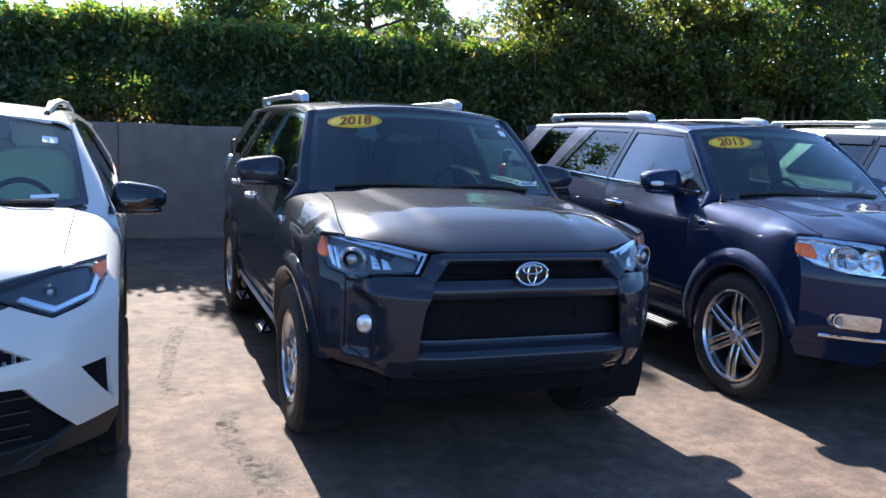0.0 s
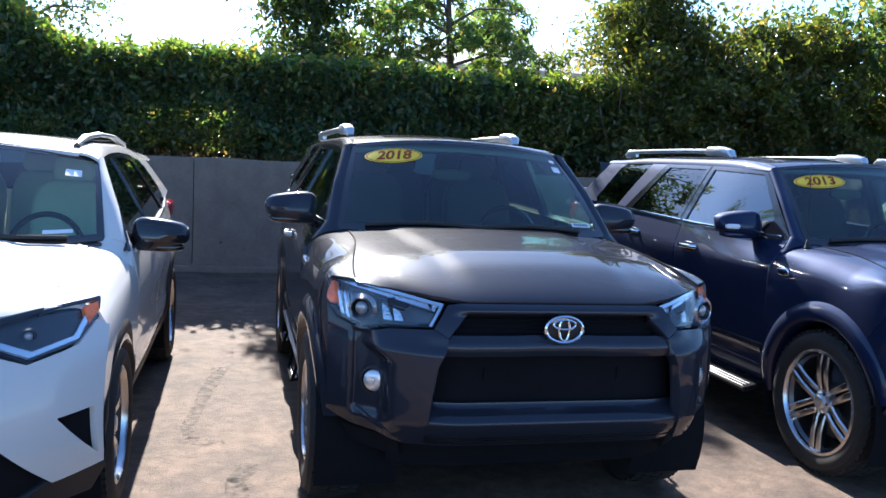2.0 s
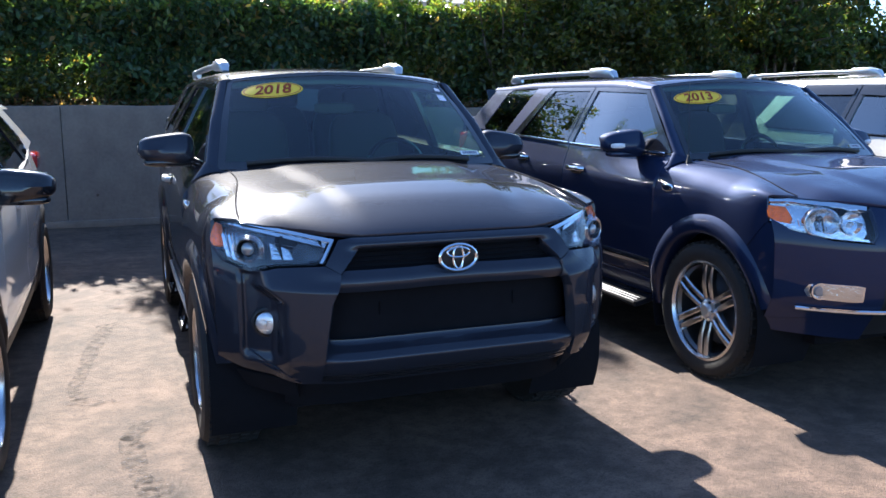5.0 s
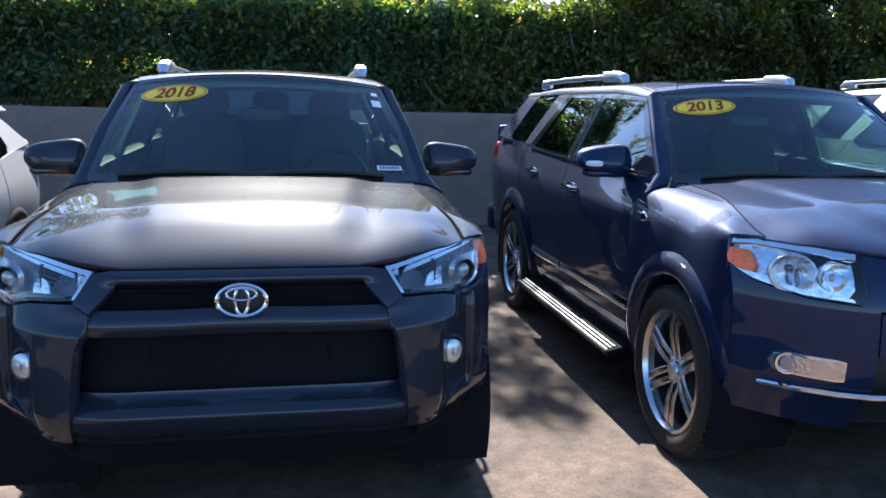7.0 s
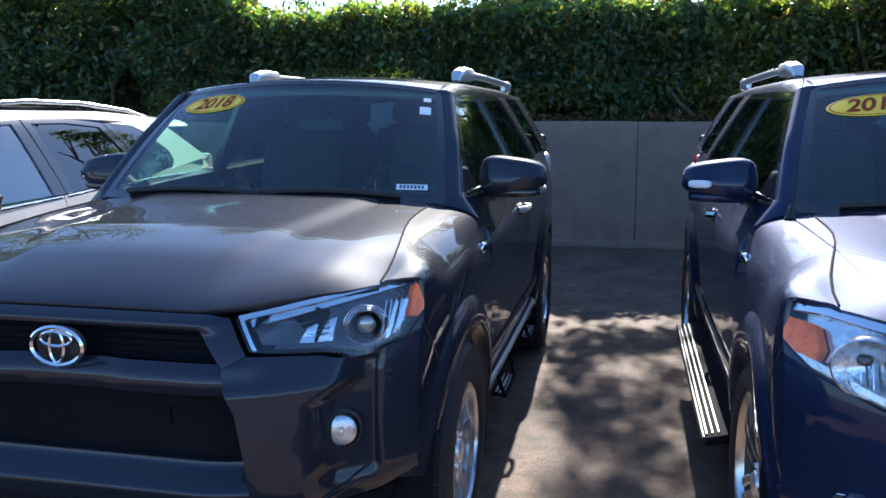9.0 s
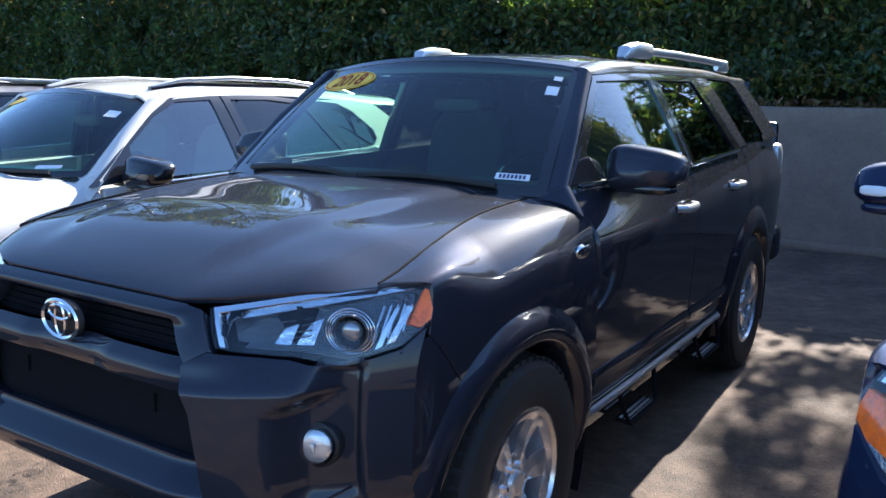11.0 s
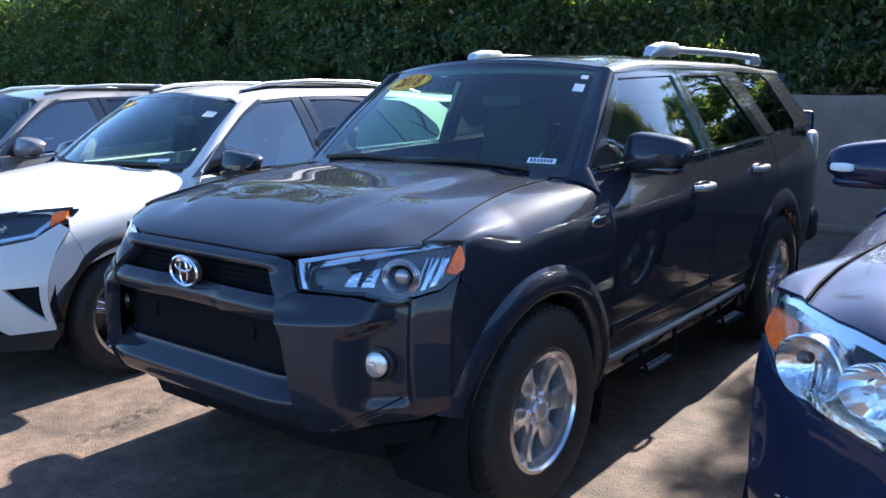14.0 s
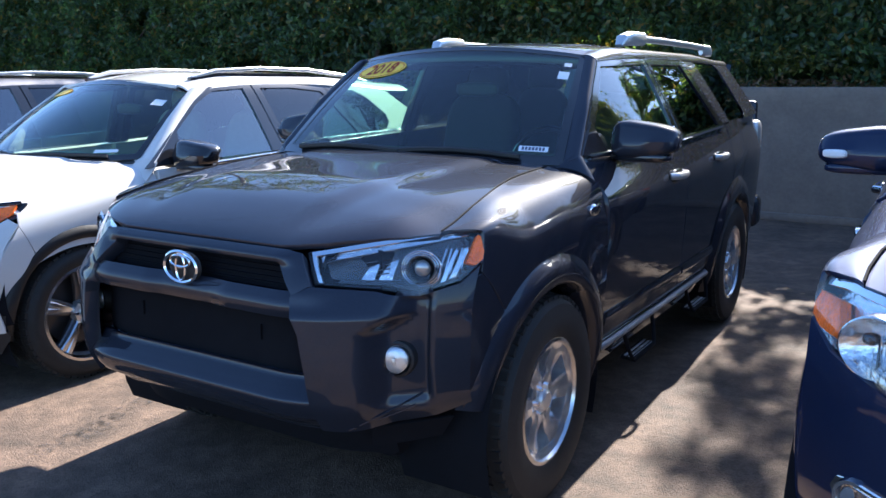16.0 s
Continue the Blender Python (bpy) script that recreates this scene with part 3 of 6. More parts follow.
branchy("tree", "feathery light green tree rising behind the hedge", 2.2, 10.2, 6.6, 0.2, FEATHER_LEAF, 13000, 0.135, 14, -0.02, True, (1.9, 0.9, 0.5), limbs=14, upto=0.56, sprays=sprays_over([
    (1.33, 0.58, 0.2), (1.52, 0.5, 0.17), (1.42, 1.1, 0.22), (1.6, 0.95, 0.14), (1.28, 1.3, 0.15), (1.56, 1.8, 0.16), (1.14, 1.7, 0.15), (1.28, 1.95, 0.15),
    (1.68, 1.5, 0.1), (1.69, 2.23, 0.13), (1.12, 2.15, 0.12), (1.4, 1.5, 0.12), (1.18, 1.5, 0.1), (1.4, 2.75, 0.3), (1.75, 2.9, 0.28), (1.3, 3.0, 0.28), (1.6, 3.15, 0.3), (1.95, 3.2, 0.25), (1.15, 2.6, 0.18)], 10.2))
branchy("tree", "small dense tree with an open trunk in the hedge", 5.0, 8.7, 4.7, 0.42, BUSH_LEAF, 10000, 0.09, 21, 0.02, spread=(0.72, 0.7, 0.8), limbs=12)
branchy("tree", "broad yellow-green tree beside the hedge", 6.4, 8.6, 3.7, 0.15, BUSH_LEAF, 9000, 0.115, 33, 0.0, spread=(1.7, 1.2, 0.9), limbs=16)
branchy("tree", "tall dense leafy tree beside the hedge", 8.6, 8.0, 4.0, 0.12, TREE_LEAF, 12000, 0.125, 41, 0.0, spread=(2.0, 1.5, 1.0), limbs=16)
branchy("tree", "leafy tree rising behind the hedge", -4.4, 9.9, 6.4, 0.35, TREE_LEAF, 8000, 0.09, 52, 0.0, spread=(1.8, 1.4, 0.9), limbs=15)
branchy("tree", "leafy tree rising behind the hedge", -8.6, 9.6, 7.2, 0.3, TREE_LEAF, 4600, 0.1, 57, 0.0, spread=(2.2, 1.6, 0.9), limbs=16)
branchy("tree", "tall open leafy tree rising behind the hedge", -12.8, 10.4, 9.2, 0.22, TREE_LEAF, 6000, 0.15, 63, 0.0, spread=(2.8, 2.0, 1.1), limbs=18, trunk=0.14)
branchy("tree", "tall open leafy tree rising behind the hedge", -17.6, 10.8, 10.0, 0.22, TREE_LEAF, 8000, 0.16, 67, 0.0, spread=(3.0, 2.0, 1.1), limbs=18, trunk=0.15)
branchy("tree", "broad dark green tree beside the hedge", 10.9, 8.4, 5.2, 0.12, TREE_LEAF, 13000, 0.13, 71, 0.0, spread=(2.0, 1.4, 0.9), limbs=16)

for cx, cy, cz, rx, ry, rz, n, seed in ((2.9, 7.75, 2.2, 0.55, 0.35, 0.75, 3600, 61), (4.4, 7.7, 2.4, 0.95, 0.5, 0.9, 8000, 62), (5.4, 7.7, 2.75, 1.2, 0.6, 1.15, 14000, 63), (7.1, 7.6, 2.85, 1.4, 0.6, 1.2, 14000, 64), (9.4, 7.6, 2.85, 1.5, 0.6, 1.3, 11000, 66), (2.45, 7.7, 1.75, 0.35, 0.25, 0.3, 1200, 65)):
    bush = thing("shrub", "rounded yellow-green shrub standing before the hedge", "shrub", "shrubs along the wall", pose(cx, cy, WALL_TOP - 0.05))
    r = np.random.RandomState(seed)
    pts = []
    for c in range(26):
        o = r.normal(size=3) * [rx * 0.55, ry * 0.5, rz * 0.5] + [0, 0, cz - WALL_TOP]
        pts.append(o + r.normal(size=(n // 42, 3)) * [0.13, 0.12, 0.12])
    pts = np.concatenate(pts)
    pts[:, 2] = np.maximum(pts[:, 2], 0.05)
    for s in range(4):
        part("stem", tube([(0.1 * s - 0.15, 0, 0), (0.3 * s - 0.45, 0.05, cz - WALL_TOP), (0.4 * s - 0.6, 0, cz - WALL_TOP + rz * 0.7)], [0.03, 0.02, 0.006], n=6), BARK, bush)
    leaves("crown", pts, 0.095, BUSH_LEAF, bush, seed=seed)

# a house beyond the planting
house = thing("house", "pale house with a low pitched roof beyond the trees", "house", m=pose(11.5, 34, 0))
part("house_wall", box(16, 9, 5.2, pose(0, 0, 2.6), 0.02), PLASTER, house)
part("roof", box(17.2, 10.4, 0.35, pose(0, 0, 5.35), 0.05), PLASTER, house, "tan fascia")
roof = bmesh.new()
bmesh.ops.create_cone(roof, segments=4, radius1=1, radius2=0.45, depth=1, cap_ends=True, matrix=pose(0, 0, 6.2) @ Matrix.Diagonal((12, 7, 1.4, 1)) @ pose(0, 0, 0, 0, 0, 45))
part("roof", roof, ROOF_TILE, house, "blue-grey tiled roof")


# ---- cars: shared parts ----
def wheel(name, parent, x, y, z, r, rim_r, style, s):
    """A wheel on its axle: tyre with tread blocks, rim, spokes, cap and brake disc; s is the side it faces."""
    w = new(name)
    w.parent = parent
    w.matrix_basis = pose(x, y, z, 0, 0, 0 if s > 0 else 180)
    hw = 0.125
    prof = [(rim_r - 0.01, -hw + 0.02), (rim_r + 0.02, -hw), ((r + rim_r) / 2, -hw - 0.008), (r - 0.03, -hw), (r - 0.008, -hw + 0.03), (r, -hw + 0.05), (r, hw - 0.05), (r - 0.008, hw - 0.03), (r - 0.03, hw), ((r + rim_r) / 2, hw + 0.008), (rim_r + 0.02, hw), (rim_r - 0.01, hw - 0.02)]
    tyre = part("tyre", lathe(prof, 64), RUBBER, w)
    blocks = bmesh.new()
    for k in range(54):
        a = 2 * math.pi * k / 54
        for q, dx in enumerate((-0.09, -0.045, 0.0, 0.045, 0.09)):
            m = Matrix.Rotation(a + (q % 2) * 0.058, 4, "X") @ pose(dx, 0, r - (0.002 if abs(dx) < 0.08 else 0.008))
            bmesh.ops.create_cube(blocks, size=1, matrix=m @ Matrix.Diagonal((0.034, 0.03, 0.014, 1)))
    part("tread", blocks, RUBBER, tyre)
    rim = part("rim", lathe([(rim_r - 0.016, hw - 0.034), (rim_r + 0.006, hw - 0.022), (rim_r + 0.008, hw - 0.008), (rim_r - 0.006, hw - 0.004), (rim_r - 0.016, hw - 0.02), (rim_r - 0.018, hw - 0.034)], 56), ALLOY, w)
    part("rim_barrel", lathe([(rim_r - 0.012, -hw + 0.02), (rim_r - 0.03, -0.05), (rim_r - 0.03, 0.07), (rim_r - 0.016, hw - 0.036)], 56), ALLOY_DARK, w)
    part("brake_disc", lathe([(0.0, -0.02), (rim_r * 0.72, -0.02), (rim_r * 0.72, 0.0), (0.0, 0.0)], 40), ALLOY_DARK, w)
    part("wheel_barrel", lathe([(0.0, -0.06), (rim_r - 0.035, -0.06)], 40), DARK, w)

    def spoke(a, r0, r1, w0, w1, x0, x1, thick, material, skew=0.0, shift=0.0):
        bm = bmesh.new()
        pts = []
        for k in range(5):
            f = k / 4
            rr = r0 + (r1 - r0) * f
            ww = w0 + (w1 - w0) * f
            xx = x0 + (x1 - x0) * f
            bend = 0.012 * math.sin(math.pi * f)
            ring = [(xx + bend - thick, ww, rr), (xx + bend - 0.006, ww, rr), (xx + bend, ww - 0.007, rr), (xx + bend, -ww + 0.007, rr), (xx + bend - 0.006, -ww, rr), (xx + bend - thick, -ww, rr)]
            pts.append([bm.verts.new((p[0], p[1] + skew * f + shift, p[2])) for p in ring])
        for p, q in zip(pts, pts[1:]):
            for i in range(6):
                bm.faces.new((p[i], p[(i + 1) % 6], q[(i + 1) % 6], q[i]))
        bm.faces.new(pts[0][::-1])
        bm.faces.new(pts[-1])
        bmesh.ops.rotate(bm, verts=bm.verts[:], cent=(0, 0, 0), matrix=Matrix.Rotation(a, 3, "X"))
        bmesh.ops.recalc_face_normals(bm, faces=bm.faces[:])
        part("spoke", bm, material, rim)

    def cast_sector(a):
        """A sixth of a cast wheel face: a window with chamfered edges and deep walls between two broad spokes."""
        bm = bmesh.new()
        g = rim_r / 0.25
        rows = [(0.05 * g, 0.0, 0.082), (0.1 * g, 0.0, 0.083), (0.103 * g, 7.5, 0.083), (0.13 * g, 10, 0.081), (0.16 * g, 12, 0.083), (0.19 * g, 13.5, 0.09), (0.212 * g, 14, 0.096), (0.215 * g, 0.0, 0.097), (rim_r - 0.008, 0.0, 0.112), (rim_r + 0.007, 0.0, 0.118)]

        def at(q, deg, x):
            t = a + radians(deg)
            return bm.verts.new((x, q * math.sin(t), q * math.cos(t)))

        grid = []
        for q, h, x in rows:
            ridge = 0.006 * math.sin(math.pi * min(max((q - 0.05) / 0.16, 0), 1))
            degs = [-30, -h - 5 if h else -16, -h - 1.2 if h else -7, h + 1.2 if h else 7, h + 5 if h else 16, 30]
            grid.append([at(q, d, x + (ridge if abs(d) > 29 else 0) - (0.003 if h and j in (2, 3) else 0)) for j, d in enumerate(degs)])
        for i, (p, q) in enumerate(zip(grid, grid[1:])):
            for j in range(5):
                if j == 2 and 2 <= i <= 5:
                    continue
                bm.faces.new((p[j], p[j + 1], q[j + 1], q[j]))
        loop = [grid[i][2] for i in range(2, 7)] + [grid[i][3] for i in range(6, 1, -1)]
        inner = [bm.verts.new((v.co.x - 0.06, v.co.y * 0.985, v.co.z * 0.985)) for v in loop]
        for j in range(len(loop)):
            k2 = (j + 1) % len(loop)
            bm.faces.new((loop[j], loop[k2], inner[k2], inner[j]))
        bmesh.ops.recalc_face_normals(bm, faces=bm.faces[:])
        part("spoke", bm, SILVER_WHEEL, rim, sharp=28)

    for k in range(6 if style != "five" else 5):
        a = 2 * math.pi * k / (6 if style != "five" else 5)
        if style == "six":
            cast_sector(a)
        elif style == "pairs":
            for d in (-1, 1):
                spoke(a, 0.05, rim_r - 0.012, 0.015, 0.02, 0.078, 0.1, 0.035, ALLOY, 0.0, d * 0.026)
        else:
            for d in (-1, 1):
                spoke(a + d * 0.06, 0.05, rim_r - 0.012, 0.014, 0.018, 0.07, 0.09, 0.03, ALLOY, d * 0.035)
            spoke(a, 0.05, rim_r - 0.02, 0.03, 0.05, 0.05, 0.07, 0.03, ALLOY_DARK)
    part("hub_cap", lathe([(0.0, 0.105), (0.03, 0.104), (0.038, 0.098), (0.042, 0.085), (0.062, 0.08), (0.068, 0.04)], 28), SATIN, w)
    for k in range(6):
        nut = bmesh.new()
        bmesh.ops.create_cone(nut, segments=6, radius1=0.011, radius2=0.009, depth=0.025, cap_ends=True, matrix=Matrix.Rotation(2 * math.pi * (k + 0.5) / 6, 4, "X") @ pose(0.082, 0, 0.055, 0, 90, 0))
        part("wheel_nut", nut, CHROME, w)
    return w


def ruled(a, b, bulge, out):
    """A sheet between two lines a(t) and b(t), swollen outwards."""
    o = Vector(out)
    return lambda u, t: Vector(a(t)).lerp(Vector(b(t)), u) + o * bulge * 4 * u * (1 - u)


def line3(*pts):
    """A point along a few points, by a share from 0 to 1."""
    pts = [Vector(p) for p in pts]

    def at(t):
        f = min(max(t, 0), 1) * (len(pts) - 1)
        i = min(int(f), len(pts) - 2)
        return pts[i].lerp(pts[i + 1], f - i) if 0 <= t <= 1 else pts[i] + (pts[i + 1] - pts[i]) * (f - i + (t - min(max(t, 0), 1)) * (len(pts) - 1))
    return at


def oval_ring(rx, rz, thick, n=36, m=None, y=0.0):
    pts = [(rx * math.cos(2 * math.pi * k / n), y, rz * math.sin(2 * math.pi * k / n)) for k in range(n)]
    bm, rings = bmesh.new(), []
    for k in range(n):
        p = Vector(pts[k])
        d = (Vector(pts[(k + 1) % n]) - Vector(pts[k - 1])).normalized()
        s = d.cross(Vector((0, 1, 0)))
        rings.append([bm.verts.new((m or Matrix()) @ (p + s * thick * math.cos(t) + Vector((0, 1, 0)) * thick * 0.7 * math.sin(t))) for t in (0, 0.8, 1.57, 2.36, 3.14, 4.71)])
    for k in range(n):
        a, b = rings[k], rings[(k + 1) % n]
        for i in range(6):
            bm.faces.new((a[i], a[(i + 1) % 6], b[(i + 1) % 6], b[i]))
    bmesh.ops.recalc_face_normals(bm, faces=bm.faces[:])
    return bm


def badge(car, y, z, r=0.07):
    b = part("badge", oval_ring(r, r * 0.67, r * 0.085, m=pose(0, y, z)), CHROME, car, "chrome oval badge")
    part("badge_oval", oval_ring(r * 0.28, r * 0.58, r * 0.06, 28, pose(0, y, z)), CHROME, b)
    part("badge_oval", oval_ring(r * 0.6, r * 0.25, r * 0.06, 28, pose(0, y, z + r * 0.26)), CHROME, b)
    part("badge_back", blob((r * 0.98, 0.012, r * 0.66), 0.9, 0.9, pose(0, y + 0.022, z)), BLACK_TRIM, b)


def text_mesh(name, body, size, m, material, parent, surf=None):
    c = bpy.data.curves.new(name, "FONT")
    c.body, c.size, c.align_x, c.align_y, c.extrude, c.shear, c.offset = body, size, "CENTER", "CENTER", 0.001, 0.15, 0.0028
    tmp = bpy.data.objects.new(name, c)
    scene.collection.objects.link(tmp)
    bpy.context.view_layer.update()
    me = bpy.data.meshes.new_from_object(tmp.evaluated_get(bpy.context.evaluated_depsgraph_get()))
    bpy.data.objects.remove(tmp)
    for v in me.vertices:
        v.co = surf(v.co.x, v.co.y, v.co.z) if surf else m @ v.co
    me.materials.clear()
    me.materials.append(material)
    ob = new(name, me)
    ob.parent = parent
    return ob


def year_sticker(glass_surf, cx, ct, w, h, text, parent, normal, turn=0.0):
    """A yellow oval with a number, stuck inside the top of the windshield."""
    n = Vector(normal)
    e = 0.002
    pts = [(cx + w / 2 * math.cos(2 * math.pi * k / 40), ct + h / 2 * math.sin(2 * math.pi * k / 40)) for k in range(40)]
    off = lambda d: (lambda u, v: Vector(glass_surf(u, v)) + n * d)
    st = panel("year_sticker", pts, off(0.003), STICKER, parent, normal, 0.03, 0.0005, "yellow oval sticker with a red year")
    ring = [(cx + w * 0.475 * math.cos(2 * math.pi * k / 40), ct + h * 0.46 * math.sin(2 * math.pi * k / 40)) for k in range(40)]
    inner = [(cx + w * 0.455 * math.cos(2 * math.pi * k / 40), ct + h * 0.425 * math.sin(2 * math.pi * k / 40)) for k in range(40)]
    vs = [Vector(off(0.0045)(*p)) for p in ring + inner]
    raw("sticker_border", vs, [(k, (k + 1) % 40, 40 + (k + 1) % 40, 40 + k) for k in range(40)], INK, st, smooth=False)
    s = h * 0.66 / 0.072
    if text:
        text_mesh("year", text, 0.1, None, INK, st, lambda x, y, z: Vector(off(0.0045)(cx + x * s * 0.84 * w / h / 2.59, ct + y * s * 0.9)))


# ---- body-on-frame SUV, shared by the grey, blue and silver cars ----
SUV_W = [(-0.62, 0.8), (-0.5, 0.862), (-0.35, 0.888), (0.0, 0.905), (0.5, 0.914), (1.2, 0.918), (2.3, 0.916), (3.1, 0.9), (3.6, 0.872), (3.9, 0.82)]
SUV_HOOD = [(-0.85, 0.99), (-0.6, 1.072), (-0.45, 1.107), (-0.3, 1.141), (0.0, 1.181), (0.25, 1.199), (0.5, 1.208)]
SUV_SIDE = [(0.3, -0.07), (0.42, -0.042), (0.55, -0.022), (0.8, -0.006), (1.0, 0.0), (1.06, -0.002), (1.1, -0.012), (1.15, -0.027), (1.2, -0.042), (1.3, -0.074)]
SUV_GREEN = [(1.15, 0.905), (1.25, 0.861), (1.4, 0.79), (1.55, 0.714), (1.64, 0.664), (1.72, 0.605)]
SUV_BELT = [(0.5, 1.235), (1.5, 1.25), (2.4, 1.275), (3.3, 1.31)]
SUV_NOSE = [(0.3, 0.14), (0.42, 0.09), (0.5, 0.045), (0.6, 0.0), (0.85, 0.0), (0.93, 0.02), (1.0, 0.055), (1.07, 0.105), (1.12, 0.15)]
REAR, WB, AXLE_Z = 3.88, 2.79, 0.39


def suv_door(s):
    return lambda y, z: Vector((s * (lerp_table(SUV_W, y) + lerp_table(SUV_SIDE, z) - 0.085 * smooth(1.3, 0.35, y) * smooth(1.05, 1.25, z)), y, z))


def fender_fn(s, W, H, seam, mid=1.0, boxy=1.0, wide=0.0):
    def f(y, v):
        w, zh = lerp_table(W, y), lerp_table(H, y)
        mix, q = smooth(0.1, 0.5, y), boxy * (smooth(-0.1, -0.45, y) if wide else smooth(0.08, -0.42, y))
        z1 = (zh - 0.15 + 0.05 * q) * (1 - mix) + mid * mix
        xs = [(0.3, w - 0.07), (0.55, w - 0.012), (0.8, w), (1.0, w - 0.006), (1.1, w - 0.046 + 0.03 * q), (1.2, w - 0.118 + 0.055 * q), (1.3, seam + wide * smooth(0.15, -0.5, y))]
        zs = [(0.3, 0.3), (0.55, 0.55), (0.8, 0.8 + (mid - 1.0)), (1.0, z1), (1.1, zh - 0.075 + 0.05 * q), (1.2, zh - 0.024 + 0.02 * q), (1.3, zh)]
        return Vector((s * lerp_table(xs, v), y, lerp_table(zs, v)))
    return f


def suv_fender(s):
    return fender_fn(s, SUV_W, SUV_HOOD, 0.695, wide=0.075)


def suv_green(s):
    """The side glass, which draws in towards the windshield."""
    return lambda y, z: Vector((s * (lerp_table(SUV_GREEN, z) - 0.08 * smooth(1.3, 0.35, y) * (1 - min(max((z - 1.24) / 0.6, 0), 1))), y, z))


def suv_nose(off=0.0, relief=True):
    def f(x, z):
        a = abs(x)
        y = -0.872 + 1.35 * max(0, a - 0.36) ** 2 + lerp_table(SUV_NOSE, z) - off
        if relief:
            fold = min(max((0.945 - z) / 0.083, 0), 1)
            end = 0.645 + 0.06 * smooth(0.8, 0.862, z)
            y -= 0.045 * fold * smooth(end + 0.045, end - 0.01, a) + 0.022 * smooth(0.62, 0.5, a) * smooth(0.88, 0.94, z)
            y += 0.034 * smooth(end, end + 0.045, a) * smooth(0.795, 0.765, a) * smooth(0.925, 0.895, z) * smooth(0.55, 0.61, z)
            y += 0.015 * smooth(0.57, 0.47, z) * smooth(0.57, 0.66, a)
        return Vector((x, y, z))
    return f


def suv_hood_edge(x):
    a = max(0, abs(x) - 0.36)
    return -0.808 + 1.35 * a * a + 0.12 * a


def suv_hood(x, y):
    a = abs(x)
    z = lerp_table(SUV_HOOD, y) + 0.03 * (1 - (x / 0.7) ** 2)
    z += 0.013 * (1 - smooth(0.27 + 0.12 * (y + 0.8), 0.4 + 0.12 * (y + 0.8), a)) * smooth(-0.8, -0.5, y)
    z += 0.018 * math.exp(-((y + 0.42) / 0.22) ** 2) * smooth(0.7, 0.45, a)
    ye = suv_hood_edge(x)
    back = max(y - ye, 0)
    z += 0.034 * (1 - math.exp(-back / 0.07)) * math.exp(-(back / 0.42) ** 2) * smooth(0.76, 0.6, a)
    ze = 1.046 + 0.085 * max(0, a - 0.36)
    zn = lerp_table(SUV_HOOD, ye) + 0.03 * (1 - (x / 0.7) ** 2)
    z -= (zn - ze) * (1 - min(max(y - ye, 0) / 0.26, 1)) ** 2
    return Vector((x, y, z))


def suv_roof(x, y):
    return Vector((x, y, 1.735 - 0.035 * (x / 0.6) ** 2 - 0.034 * smooth(1.5, 0.75, y) - 0.02 * smooth(1.0, 0.86, y - 0.13 * x * x) - 0.03 * smooth(2.6, 3.3, y)))


def suv_glass(x, t):
    """The windshield: x across, t from the cowl to the roof."""
    y0, z0 = 0.315 + 0.11 * (x / 0.7) ** 2, 1.225 - 0.01 * (x / 0.7) ** 2
    y1, z1 = 0.85 + 0.075 * (x / 0.65) ** 2, 1.69 - 0.04 * (x / 0.65) ** 2
    k = x / 0.7 * (0.732 + (0.615 - 0.732) * t)
    return Vector((k, y0 + (y1 - y0) * t, z0 + (z1 - z0) * t + 0.018 * math.sin(math.pi * min(max(t, 0), 1))))


def mirror_cap(car, x, y, z, s, paint, low, signal):
    bend = lambda p: (p.x, p.y + 0.25 * p.x * s * (1 if True else 0) * 0.3 + (0.02 if p.z > 0 else 0), p.z * (1 - 0.25 * s * p.x / 0.14))
    mir = part("mirror", blob((0.142, 0.08, 0.077), 0.58, 0.66, pose(x, y, z), shape=bend), paint, car)
    part("mirror_foot", blob((0.125, 0.06, 0.022), 0.6, 0.6, pose(x - s * 0.01, y - 0.005, z - 0.068)), low, mir)
    part("mirror_arm", tube([(x - s * 0.2, y - 0.04, z - 0.06), (x - s * 0.1, y - 0.01, z - 0.065), (x, y, z - 0.06)], 0.035, 0.018, 10), BLACK_TRIM, mir)
    part("mirror_glass", box(0.2, 0.006, 0.115, pose(x, y + 0.072, z, 0, 0, 0), 0.002), CHROME, mir)
    if signal:
        part("turn_signal", blob((0.045, 0.02, 0.016), 0.6, 0.6, pose(x + s * 0.075, y - 0.06, z - 0.015, 0, 0, s * 25)), PAPER, mir, "clear turn signal")


def seat(car, x, y, z, w=0.25, cloth=None):
    cloth = cloth or INTERIOR
    st = part("seat", blob((w, 0.26, 0.11), 0.5, 0.5, pose(x, y, z, 8)), cloth, car)
    part("seat_back", blob((w * 0.95, 0.09, 0.34), 0.5, 0.5, pose(x, y + 0.28, z + 0.36, -14)), cloth, st)
    part("headrest", blob((0.13, 0.055, 0.085), 0.6, 0.6, pose(x, y + 0.38, z + 0.76, -10)), cloth, st)


